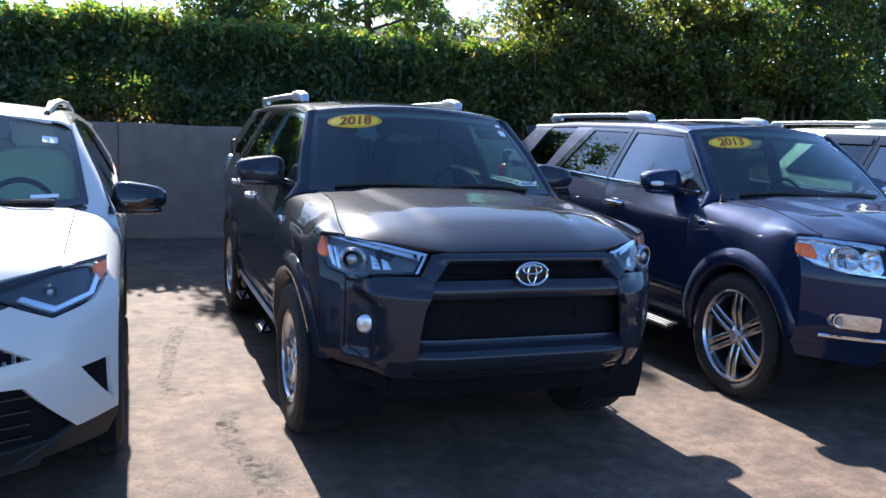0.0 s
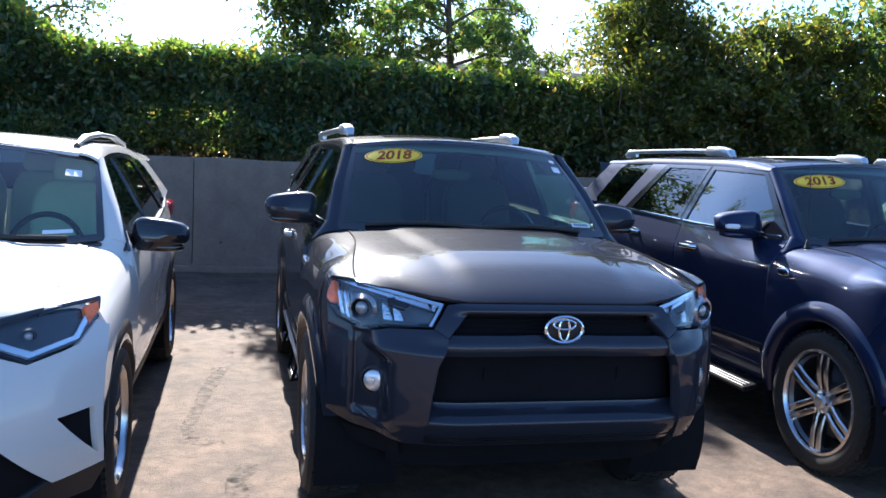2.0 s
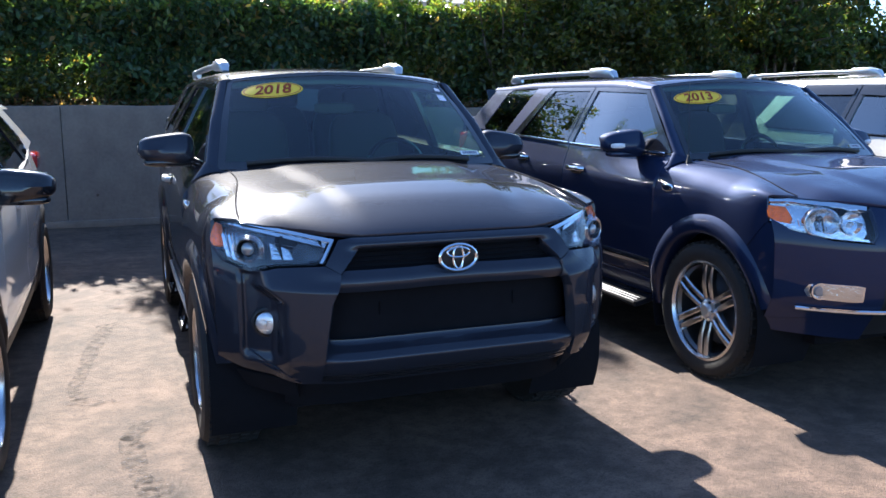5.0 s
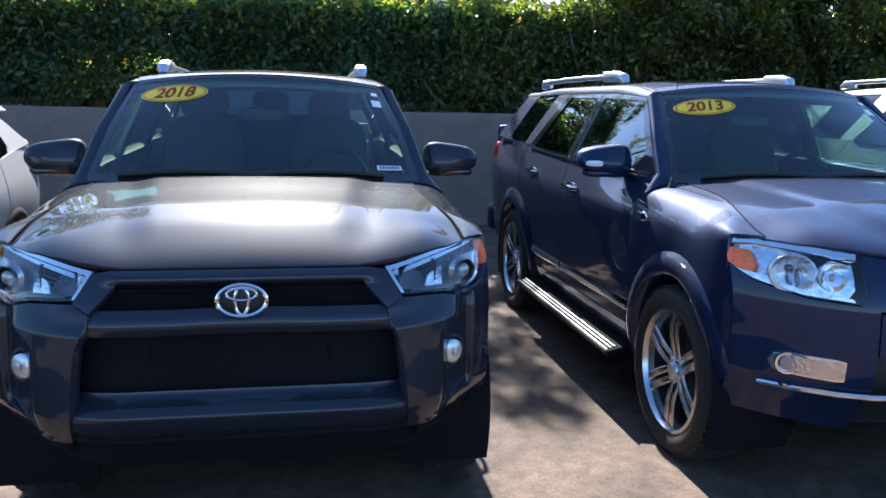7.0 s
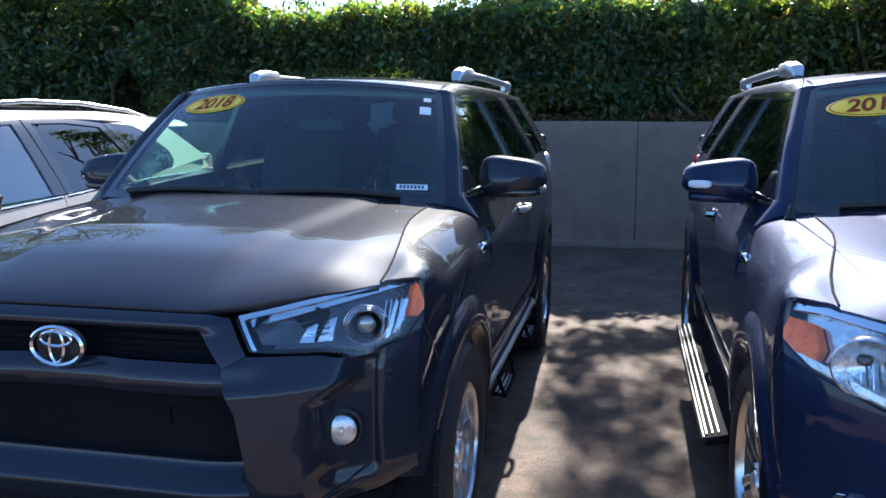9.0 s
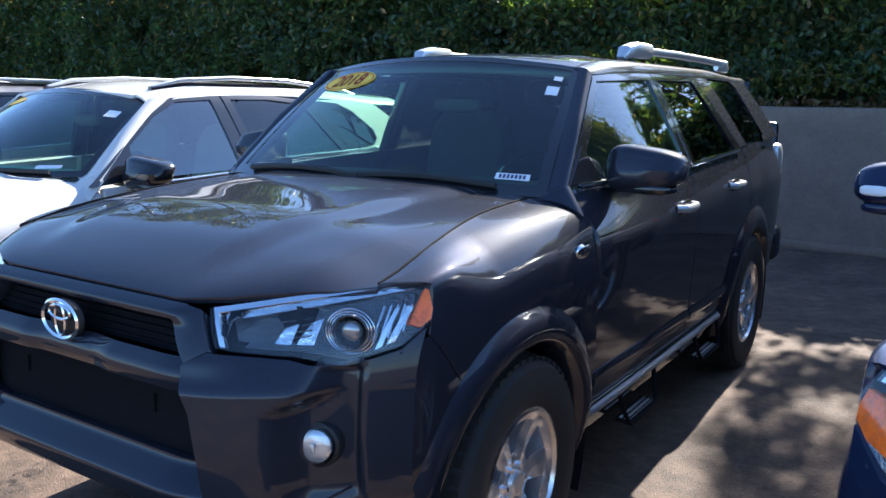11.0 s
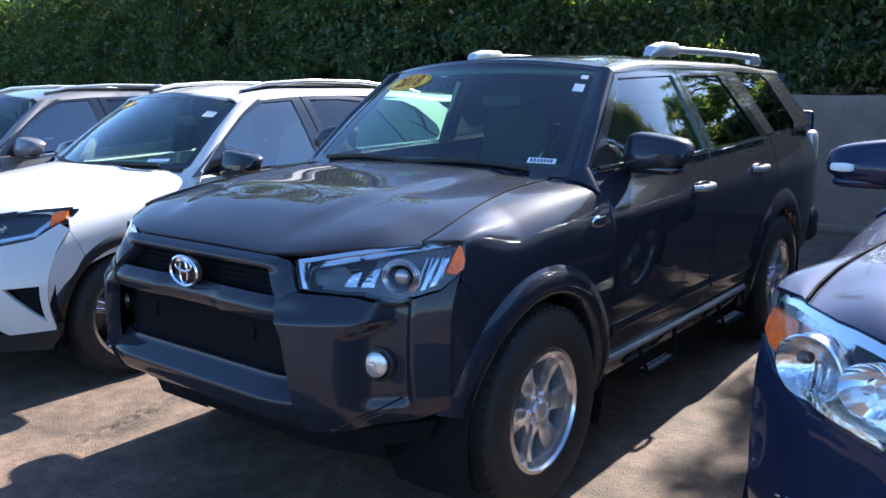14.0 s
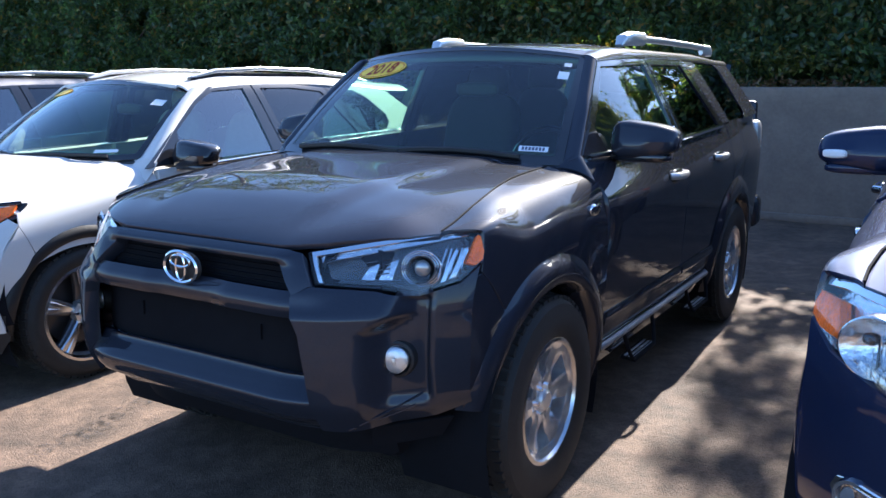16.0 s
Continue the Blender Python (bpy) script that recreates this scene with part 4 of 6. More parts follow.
def cabin(car, dash_y, dash_z, rear_y, w, floor=0.55, cloth=None):
    part("dashboard", blob((w, 0.4, 0.16), 0.4, 0.4, pose(0, dash_y - 0.02, dash_z - 0.14)), cloth or INTERIOR, car)
    part("cabin_floor", box(2 * w - 0.1, rear_y - dash_y, 0.06, pose(0, (rear_y + dash_y) / 2, floor)), DARK, car)
    part("steering_wheel", join(oval_ring(0.18, 0.18, 0.016, 30, pose(0.38, dash_y + 0.42, dash_z - 0.06, -65 + 90 - 40, 0, 0)), blob((0.07, 0.03, 0.06), 0.7, 0.7, pose(0.38, dash_y + 0.41, dash_z - 0.06))), GLOSS_BLACK, car)
    for x in (-0.38, 0.38):
        seat(car, x, dash_y + 0.85, dash_z - 0.42, cloth=cloth)
    for x in (-0.42, 0, 0.42):
        seat(car, x, dash_y + 1.75, dash_z - 0.4, 0.2, cloth)
    part("rear_view_mirror", blob((0.12, 0.02, 0.035), 0.6, 0.6, pose(0, dash_y + 0.42, dash_z + 0.3)), BLACK_TRIM, car)


def arch_flare(car, cy, s, side, r0, r1, a0, a1, lift, material, cz=AXLE_Z, stretch=1.0):
    """A raised lip round a wheel opening."""
    rows = [(r0 - 0.015, -0.07), (r0 - 0.004, lift * 0.75), (r0 + 0.012, lift), (r0 + (r1 - r0) * 0.45, lift * 0.95), (r0 + (r1 - r0) * 0.72, lift * 0.6), (r1, -0.004)]
    verts, faces = [], []
    n = 40
    for k in range(n + 1):
        a = radians(a0 + (a1 - a0) * k / n)
        for r, o in rows:
            y, z = cy + r * math.cos(a) * stretch, cz + r * math.sin(a)
            p = side(y, max(z, 0.3))
            verts.append(p + Vector((s * o, 0, 0)))
    m = len(rows)
    for k in range(n):
        for i in range(m - 1):
            q = (k * m + i, (k + 1) * m + i, (k + 1) * m + i + 1, k * m + i + 1)
            faces.append(q if s * (a1 - a0) < 0 else q[::-1])
    return raw("wheel_arch_flare", verts, faces, material, car)


def arch_liner(car, cy, s, r, x0, x1, cz=AXLE_Z):
    verts, faces, n = [], [], 24
    for k in range(n + 1):
        a = radians(-25 + 230 * k / n)
        for x in (x0, x1):
            verts.append((s * x, cy + r * math.cos(a), cz + r * math.sin(a)))
    for k in range(n):
        faces.append((2 * k, 2 * k + 1, 2 * k + 3, 2 * k + 2))
    raw("wheel_well", verts, faces, DARK, car)


def suv(name, label, group, m, paint, model):
    car = thing(name, label, "car", group, m)
    R = 0.462
    trim = CHROME if model == "2013" else GLOSS_BLACK
    for s in (1, -1):
        door, fend, green = suv_door(s), suv_fender(s), suv_green(s)
        o = (s, 0, 0)
        front_arch = arc(0, AXLE_Z, R, 128, 4, 20)
        panel("front_fender", [(0.505, 0.46), (0.505, 1.3), (-0.535, 1.3), (-0.5, 1.2), (-0.437, 1.1), (-0.447, 1.0), (-0.457, 0.955)] + front_arch + [(0.462, 0.40), (0.5, 0.40)], fend, paint, car, o, 0.028)
        panel("bumper_side", [(-0.455, 0.948)] + arc(0, AXLE_Z, R, 129, 162, 6) + [(-0.465, 0.53), (-0.52, 0.53), (-0.54, 0.94)], fend, paint, car, o, 0.04)
        d2 = 1.615
        fd = panel("front_door", [(0.515, 0.47), (d2, 0.47), (d2, 1.25), (0.515, 1.225)], door, paint, car, o, 0.06, 0.04)
        rear_arch = arc(WB, AXLE_Z, R + 0.01, 176, 108, 10)
        rd = panel("rear_door", [(d2 + 0.01, 0.47), (2.26, 0.47)] + rear_arch + [(2.66, 1.2), (2.62, 1.283), (d2 + 0.01, 1.252)], door, paint, car, o, 0.06, 0.04)
        panel("rear_quarter", [(2.275 + 0.39, 1.0)] + arc(WB, AXLE_Z, R, 104, -2, 16) + [(3.4, 0.44), (REAR - 0.06, 0.5), (REAR - 0.02, 1.0), (3.62, 1.32), (2.64, 1.287), (2.672, 1.2)], door, paint, car, o, 0.06)
        panel("rocker", [(0.5, 0.36), (2.3, 0.36), (2.3, 0.46), (0.5, 0.46)], door, paint, car, o, 0.06)
        arch_flare(car, 0, s, door, R - 0.02, R + 0.09, 166, -8, 0.032, paint)
        arch_flare(car, WB, s, door, R - 0.02, R + 0.1, 190, -8, 0.03, paint)
        for cy in (0, WB):
            arch_liner(car, cy, s, R + 0.015, 0.55, 0.9)
            wheel("wheel", car, s * 0.79, cy, AXLE_Z, AXLE_Z, 0.229 if model != "2013" else 0.278, "pairs" if model == "2013" else "six", s)
        spot = fend(0.39, 1.03)
        fb = part("fender_badge", blob((0.014, 0.055, 0.027), 0.7, 0.8, pose(*spot, 0, s * 14, 0)), CHROME, car, "chrome oval fender badge")
        part("badge_back", blob((0.016, 0.044, 0.018), 0.7, 0.8, pose(*spot, 0, s * 14, 0)), paint, fb)
        # door moulding and rocker strip
        part("door_moulding", tube([door(y, 0.565) + Vector((s * 0.004, 0, 0)) for y in (0.53, 1.0, 1.6)], 0.01, 0.028, 8), trim if model == "2013" else paint, fd)
        part("door_moulding", tube([door(y, 0.565) + Vector((s * 0.004, 0, 0)) for y in (1.635, 2.0, 2.25)], 0.01, 0.028, 8), trim if model == "2013" else paint, rd)
        for d, y in ((fd, 1.43), (rd, 2.3)):
            z = 1.085 if y < 2 else 1.11
            p = door(y, z)
            part("door_handle", tube([p + Vector((s * q, dy, 0)) for dy, q in ((-0.1, 0.0), (-0.075, 0.032), (0, 0.04), (0.075, 0.034), (0.1, 0.0))], 0.012, 0.017, 8), CHROME if model == "2013" else SATIN, d, "bright door handle")
            part("handle_cup", blob((0.012, 0.085, 0.035), 0.7, 0.7, pose(*(p + Vector((s * 0.002, 0, -0.005))))), GLOSS_BLACK, d)
        # pillars and glass
        ws_low, ws_top = Vector((s * 0.737, 0.43, 1.215)), Vector((s * 0.62, 0.925, 1.652))
        a_front = line3(ws_low, (s * 0.684, 0.68, 1.447), ws_top)
        a_rear = line3((s * 0.792, 0.5, 1.243), (s * 0.742, 0.695, 1.43), (s * 0.674, 0.935, 1.612))
        panel("a_pillar", [(0, 0), (1, 0), (1, 1), (0, 1)], ruled(a_front, a_rear, 0.022, (s * 0.8, -0.5, 0.2)), paint, car, (s * 0.8, -0.6, 0.3), 0.1)
        panel("cowl_corner", [(0, 0), (1, 0), (1, 1), (0, 1)], ruled(line3((s * 0.70, 0.4, 1.2), (s * 0.737, 0.43, 1.218)), line3((s * 0.868, 0.46, 1.15), (s * 0.792, 0.5, 1.245)), 0.02, (s * 0.5, 0, 0.8)), paint, car, (s * 0.5, -0.3, 0.8), 0.2)
        top = [(0.98, 1.628), (1.4, 1.645), (2.4, 1.65), (3.1, 1.64)]
        edge_low = lambda t, s=s: Vector((s * lerp_table(SUV_GREEN, lerp_table(top, 0.93 + 2.5 * t)), 0.93 + 2.5 * t, lerp_table(top, 0.93 + 2.5 * t)))
        edge_top = lambda t, s=s: suv_roof(s * 0.595, 0.93 + 2.5 * t)
        panel("roof_side", [(0, 0.0), (1, 0.0), (1, 0.97), (0, 0.97)], ruled(edge_low, edge_top, 0.014, (s * 0.7, 0, 0.7)), paint, car, (s * 0.7, 0, 0.7), 0.1)
        panel("window_frame", [(0.5, 1.235), (0.94, 1.632), (1.61, 1.65), (1.655, 1.25), (1.595, 1.25), (1.56, 1.622), (0.965, 1.603), (0.575, 1.24)], green, GLOSS_BLACK, fd, o, 0.05, 0.03)
        panel("window_frame", [(1.67, 1.25), (1.625, 1.65), (2.26, 1.655), (2.58, 1.285), (2.48, 1.28), (2.205, 1.627), (1.67, 1.622), (1.72, 1.252)], green, GLOSS_BLACK, rd, o, 0.05, 0.03)
        inset = lambda f, d=0.01, s=s: (lambda y, z: f(y, z) - Vector((s * d, 0, 0)))
        g1 = panel("front_window", [(0.57, 1.235), (1.595, 1.245), (1.56, 1.625), (0.96, 1.605)], inset(green), DOOR_GLASS if model == "2018" else TINTED_GLASS, fd, o, 0.08, rim=False)
        g2 = panel("rear_window", [(1.72, 1.25), (2.485, 1.275), (2.205, 1.63), (1.67, 1.625)], inset(green), PRIVACY, rd, o, 0.08, rim=False)
        panel("c_pillar", [(2.59, 1.285), (2.265, 1.655), (2.51, 1.657), (2.75, 1.29)], green, paint, car, o, 0.05)
        g3 = panel("quarter_window", [(2.75, 1.29), (2.51, 1.655), (2.95, 1.648), (3.04, 1.6), (3.22, 1.33), (3.17, 1.3)], inset(green, 0.006), PRIVACY, car, o, 0.08, rim=False)
        panel("d_pillar", [(3.17, 1.295), (3.225, 1.33), (3.045, 1.605), (2.955, 1.652), (3.3, 1.65), (3.62, 1.315)], green, paint, car, o, 0.05)
        if model == "silver":
            for d, pts in ((fd, [(0.85, 1.48), (1.0, 1.6), (1.58, 1.622), (1.58, 1.565), (1.05, 1.545)]), (rd, [(1.66, 1.565), (1.66, 1.622), (2.2, 1.627), (2.26, 1.565)])):
                panel("window_visor", pts, lambda y, z, g=green, s=s: g(y, z) + Vector((s * 0.014, 0, 0)), GLOSS_BLACK, d, o, 0.08, 0.012, "dark window visor")
        for g in (g1, g2, g3):
            g.visible_shadow = False
        part("belt_moulding", tube([green(y, lerp_table(SUV_BELT, y) - 0.004) + Vector((s * 0.006, 0, 0)) for y in (0.56, 1.0, 1.4, 1.6)], 0.007, 0.012, 8), CHROME if model != "silver" else GLOSS_BLACK, fd)
        part("belt_moulding", tube([green(y, lerp_table(SUV_BELT, y) - 0.004) + Vector((s * 0.006, 0, 0)) for y in (1.635, 2.0, 2.53)], 0.007, 0.012, 8), CHROME if model != "silver" else GLOSS_BLACK, rd)
        panel("mirror_sail", [(0.51, 1.245), (0.73, 1.247), (0.665, 1.37)], lambda y, z, g=green, s=s: g(y, z) + Vector((s * 0.004, 0, 0)), GLOSS_BLACK, fd, o, 0.05, 0.01)
        mirror_cap(car, s * 0.958, 0.79, 1.292, s, paint, GLOSS_BLACK if model == "2018" else paint, model != "2018")
        # roof rails
        rail = part("roof_rail", tube([(s * 0.565, 1.7, 1.758), (s * 0.575, 2.2, 1.76), (s * 0.58, 2.6, 1.757), (s * 0.588, 3.08, 1.748)], 0.025, 0.017, 12, power=3.5), SATIN, car, "silver roof rail")
        part("rail_foot", tube([(s * 0.555, 1.52, 1.715), (s * 0.56, 1.56, 1.742), (s * 0.562, 1.66, 1.757), (s * 0.566, 1.82, 1.757), (s * 0.567, 1.86, 1.75)], [0.02, 0.035, 0.037, 0.034, 0.02], [0.008, 0.03, 0.036, 0.034, 0.014], 12, power=3.5), SATIN, rail)
        part("rail_foot", tube([(s * 0.585, 2.96, 1.735), (s * 0.59, 3.0, 1.734), (s * 0.592, 3.08, 1.732), (s * 0.594, 3.13, 1.715)], [0.015, 0.03, 0.03, 0.02], [0.03, 0.034, 0.034, 0.02], 12, power=3.5), SATIN, rail)
        tl = part("tail_lamp", blob((0.055, 0.09, 0.13), 0.5, 0.5, pose(s * 0.785, 3.74, 1.13)), RED_LENS if model == "2013" else SATIN, car, "red tail lamp" if model == "2013" else "clear tail lamp")
    # hood, roof, windshield
    seam = lambda y: 0.69 + 0.075 * smooth(0.15, -0.5, y)
    ys = (0.4, 0.15, 0.05, -0.05, -0.15, -0.25, -0.35, -0.45, -0.52)
    hood = [(-seam(y), y) for y in ys[::-1]] + [(-0.35, 0.325), (0, 0.3), (0.35, 0.325)] + [(seam(y), y) for y in ys]
    hood += [(x, suv_hood_edge(x) + 0.006) for x in (0.765, 0.69, 0.6, 0.5, 0.42, 0.36, 0.2, 0, -0.2, -0.36, -0.42, -0.5, -0.6, -0.69, -0.765)]
    lid = panel("hood", hood, suv_hood, paint, car, (0, 0, 1), 0.03, 0.02)
    for s in (1, -1):
        part("hood_gap", tube([Vector((s * (seam(y) + 0.003), y, max(lerp_table(SUV_HOOD, y), suv_hood(seam(y), y).z) + 0.001)) for y in (0.38, 0.25, 0.15, 0.05, -0.05, -0.15, -0.25, -0.35, -0.45, -0.53)], 0.0035, 0.003, 6), DARK, lid)
    panel("roof", [(-0.598, 0.935), (-0.4, 0.897), (-0.2, 0.874), (0, 0.867), (0.2, 0.874), (0.4, 0.897), (0.598, 0.935), (0.598, 3.42), (-0.598, 3.42)], suv_roof, paint, car, (0, 0, 1), 0.035, 0.05)
    panel("sunroof", [(-0.4, 1.15), (0.4, 1.15), (0.4, 1.65), (-0.4, 1.65)], lambda x, y: suv_roof(x, y) + Vector((0, 0, 0.004)), GLOSS_BLACK, car, (0, 0, 1), 0.1, 0.003)
    ws = panel("windshield", [(-0.7, 0), (0.7, 0), (0.7, 1), (-0.7, 1)], suv_glass, WINDSHIELD, car, (0, -0.7, 0.7), 0.1, rim=False)
    ws.visible_shadow = False
    wn_ = Vector((0, -0.66, 0.75)).normalized()
    for k, poly in enumerate(([(-0.7, 0.98), (0.7, 0.98), (0.7, 1.02), (-0.7, 1.02)], [(-0.7, -0.02), (0.7, -0.02), (0.7, 0.05), (-0.7, 0.05)], [(0.675, 0), (0.71, 0), (0.71, 1), (0.675, 1)], [(-0.71, 0), (-0.675, 0), (-0.675, 1), (-0.71, 1)])):
        panel("glass_border", poly, lambda u, v: suv_glass(u, v) + wn_ * 0.002, GLOSS_BLACK, ws, (0, -0.7, 0.7), 0.1, 0.003)
    panel("cowl", [(-0.73, 0.0), (0.73, 0.0), (0.73, 1.0), (-0.73, 1.0)], lambda x, t: Vector((x, 0.29 + 0.1 * (x / 0.7) ** 2 + 0.07 * t, 1.195 + 0.025 * t)), BLACK_TRIM, car, (0, 0, 1), 0.1)
    for x0, x1 in ((0.55, -0.02), (0.02, -0.58)):
        p = [suv_glass(x0 + (x1 - x0) * q, 0.015 + 0.03 * math.sin(q * 3.1)) + wn_ * 0.016 for q in (0, 0.25, 0.5, 0.75, 1)]
        part("wiper", tube(p, 0.009, 0.012, 6), BLACK_TRIM, car)
    part("inner_body", box(1.2, 4.1, 0.5, pose(0, 1.45, 0.6), 0.03), DARK, car)
    part("engine_bay", box(1.3, 1.05, 0.4, pose(0, -0.15, 0.85), 0.03), DARK, car)
    part("tailgate", box(1.6, 0.08, 0.9, pose(0, REAR - 0.1, 0.95), 0.03), paint, car)
    part("tailgate_glass", box(1.25, 0.02, 0.42, pose(0, 3.55, 1.47, -30), 0.004), PRIVACY, car)
    part("rear_bumper", box(1.7, 0.2, 0.25, pose(0, REAR - 0.02, 0.58), 0.06, 3), paint, car)
    part("underbody", box(1.72, 1.72, 0.1, pose(0, 1.4, 0.44), 0.03), DARK, car)
    part("rear_floor", box(1.3, 1.4, 0.1, pose(0, 2.95, 0.5), 0.03), DARK, car)
    part("under_tray", box(1.2, 0.6, 0.12, pose(0, -0.25, 0.36), 0.03), DARK, car)
    cabin(car, 0.62, 1.2, 3.2, 0.8)
    year = {"2018": "2018", "2013": "2013"}.get(model, "")
    if year:
        year_sticker(suv_glass, -0.44 if model == "2018" else -0.46, 0.81 if model == "2018" else 0.765, 0.35, 0.195, year, ws, (0, -0.66, 0.75))
        lab = panel("paper_label", [(0.53, 0.075), (0.645, 0.075), (0.645, 0.115), (0.53, 0.115)], lambda u, v: suv_glass(u, v) + wn_ * 0.003, PAPER, ws, (0, -0.7, 0.7), 0.1, 0.0005, "white paper stock label")
        for k in range(7):
            u = 0.542 + k * 0.0135
            panel("ink_bar", [(u, 0.083), (u + 0.009, 0.083), (u + 0.009, 0.107), (u, 0.107)], lambda u, v: suv_glass(u, v) + wn_ * 0.0042, BLUE_INK, lab, (0, -0.7, 0.7), 0.1, 0.0003)
        panel("paper_label", [(0.6, 0.72), (0.65, 0.72), (0.65, 0.8), (0.6, 0.8)], lambda u, v: suv_glass(u, v) + wn_ * 0.003, PAPER, ws, (0, -0.7, 0.7), 0.1, 0.0005)
        panel("paper_label", [(0.615, 0.86), (0.65, 0.86), (0.65, 0.9), (0.615, 0.9)], lambda u, v: suv_glass(u, v) + wn_ * 0.003, PAPER, ws, (0, -0.7, 0.7), 0.1, 0.0005)
    return car


def lamp_inside(lamp, pts, eyes=True):
    """Chrome bowls with a clear lens in a lamp: rows of x, y, z, radius, turn."""
    for x, y, z, r, turn in pts:
        m = pose(x, y, z, 0, 0, turn)
        if eyes:
            ring = lathe([(r * 0.9, 0.0), (r * 0.94, -0.014), (r, -0.016), (r * 1.06, -0.01), (r * 1.06, 0.04)], 32, "y")
            ring.transform(m)
            part("lamp_ring", ring, LAMP_CHROME, lamp)
            bowl = lathe([(r * 0.6, 0.012), (r * 0.72, 0.002), (r * 0.74, 0.004), (r * 0.82, -0.004), (r * 0.84, -0.002), (r * 0.92, -0.008)], 32, "y")
        else:
            bowl = lathe([(r * 0.35, 0.03), (r * 0.75, 0.012), (r, -0.012), (r * 1.04, -0.016), (r * 1.08, -0.012), (r * 1.08, 0.04)], 28, "y")
        bowl.transform(m)
        part("reflector", bowl, LAMP_CHROME if eyes else CHROME, lamp)
        if not eyes:
            part("bulb", blob((r * 0.2, r * 0.4, r * 0.2), 1, 1, m), SATIN, lamp)
            continue
        eye = blob((r * 0.66, r * 0.4, r * 0.66), 1, 1, m)
        part("projector_lens", eye, PROJECTOR, lamp)


def fascia_2018(car, paint):
    for s in (1, -1):
        mir = lambda pts, s=s: [(s * x, z) for x, z in pts]
        o = (0, -1, 0)
        lamp_pts = [(0.455, 1.034), (0.6, 1.062), (0.824, 1.096), (0.868, 1.066), (0.876, 0.998), (0.84, 0.945), (0.75, 0.913), (0.67, 0.937), (0.505, 0.952)]
        back = panel("headlamp", mir(lamp_pts), suv_nose(-0.075, False), LAMP_CHROME, car, o, 0.05, 0.02, "clear headlamp with chrome strip and amber corner")
        cover = panel("lamp_cover", mir(lamp_pts), suv_nose(0.0, False), LENS, back, o, 0.05, rim=False)
        cover.visible_shadow = False
        panel("lamp_bezel", mir([(0.457, 1.034), (0.6, 1.061), (0.822, 1.094), (0.82, 1.086), (0.6, 1.049), (0.474, 1.024), (0.518, 0.952), (0.507, 0.953)]), suv_nose(-0.012, False), CHROME, back, o, 0.05, 0.03)
        panel("lamp_brow", mir([(0.485, 1.016), (0.6, 1.041), (0.815, 1.078), (0.82, 1.07), (0.6, 1.028), (0.49, 1.004)]), suv_nose(-0.03, False), LAMP_BRIGHT, back, o, 0.04, 0.02)
        panel("turn_lens", mir([(0.846, 1.073), (0.866, 1.058), (0.873, 1.002), (0.862, 0.986), (0.842, 0.995)]), suv_nose(-0.004, False), AMBER, back, o, 0.04, 0.03, "amber lens")
        panel("lamp_floor", mir([(0.55, 0.95), (0.67, 0.941), (0.75, 0.918), (0.83, 0.945), (0.8, 0.952), (0.75, 0.935), (0.68, 0.955), (0.56, 0.96)]), suv_nose(-0.03, False), GLOSS_BLACK, back, o, 0.05, 0.02)
        panel("lamp_fin", mir([(0.792, 0.94), (0.802, 0.945), (0.812, 1.03), (0.805, 1.03)]), suv_nose(-0.02, False), CHROME, back, o, 0.04, 0.03)
        panel("lamp_fin", mir([(0.81, 0.95), (0.822, 0.955), (0.834, 1.03), (0.824, 1.035)]), suv_nose(-0.018, False), LAMP_BRIGHT, back, o, 0.04, 0.02)
        lamp_inside(back, [(s * 0.752, -0.612, 0.988, 0.04, s * 24)])
        for q, off in ((0.046, -0.03), (0.053, -0.026), (0.06, -0.022)):
            part("lamp_halo", oval_ring(q, q * 0.92, 0.0016, 32, pose(s * 0.752, -0.612 + off * 0.3, 0.988, 0, 0, s * 24)), CHROME, back)
        for k in range(5):
            x = 0.782 + k * 0.011
            part("reflector_rib", tube([suv_nose(-0.03, False)(s * x, z) for z in (0.95 + k * 0.006, 0.99, 1.035)], 0.003, 0.004, 6), CHROME if k % 2 else LAMP_BRIGHT, back)
        for k in range(4):
            z = 0.952 + k * 0.014
            part("reflector_rib", tube([suv_nose(-0.062 + k * 0.006, False)(s * x, z + 0.16 * (x - 0.55)) for x in (0.565, 0.61, 0.66)], 0.0015, 0.002, 6), LAMP_CHROME, back)
        for x0, x1, z0, z1 in ((0.6, 0.632, 0.956, 1.0), (0.636, 0.668, 0.95, 1.008), (0.672, 0.69, 0.95, 1.0)):
            panel("reflector_facet", mir([(x0, z0), (x1, z0 - 0.006), (x1 + 0.004, z1), (x0 + 0.012, z1 - 0.012)]), suv_nose(-0.048 - 0.4 * (x0 - 0.6), False), LAMP_BRIGHT, back, o, 0.02, 0.012, "faceted bright reflector")
        inner = [(0.53, 0.5), (0.6, 0.494), (0.705, 0.51), (0.705, 0.919), (0.665, 0.931), (0.505, 0.947), (0.455, 0.918), (0.462, 0.885), (0.496, 0.812), (0.515, 0.69)]
        outer = [(0.705, 0.51), (0.78, 0.518), (0.866, 0.555), (0.87, 0.7), (0.872, 0.985), (0.842, 0.938), (0.752, 0.906), (0.705, 0.919)]
        panel("bumper_corner", mir(inner), suv_nose(0.0), paint, car, o, 0.012, 0.05)
        panel("bumper_corner", mir(outer), suv_nose(0.0), paint, car, o, 0.012, 0.05)
        fm = pose(s * 0.708, -0.707, 0.715, 0, 0, s * 22)
        fog = lathe([(0.0, 0.0), (0.03, -0.006), (0.041, 0.004), (0.043, 0.03)], 28, "y")
        fog.transform(fm)
        f = part("fog_lamp", fog, LENS, car, "round fog lamp")
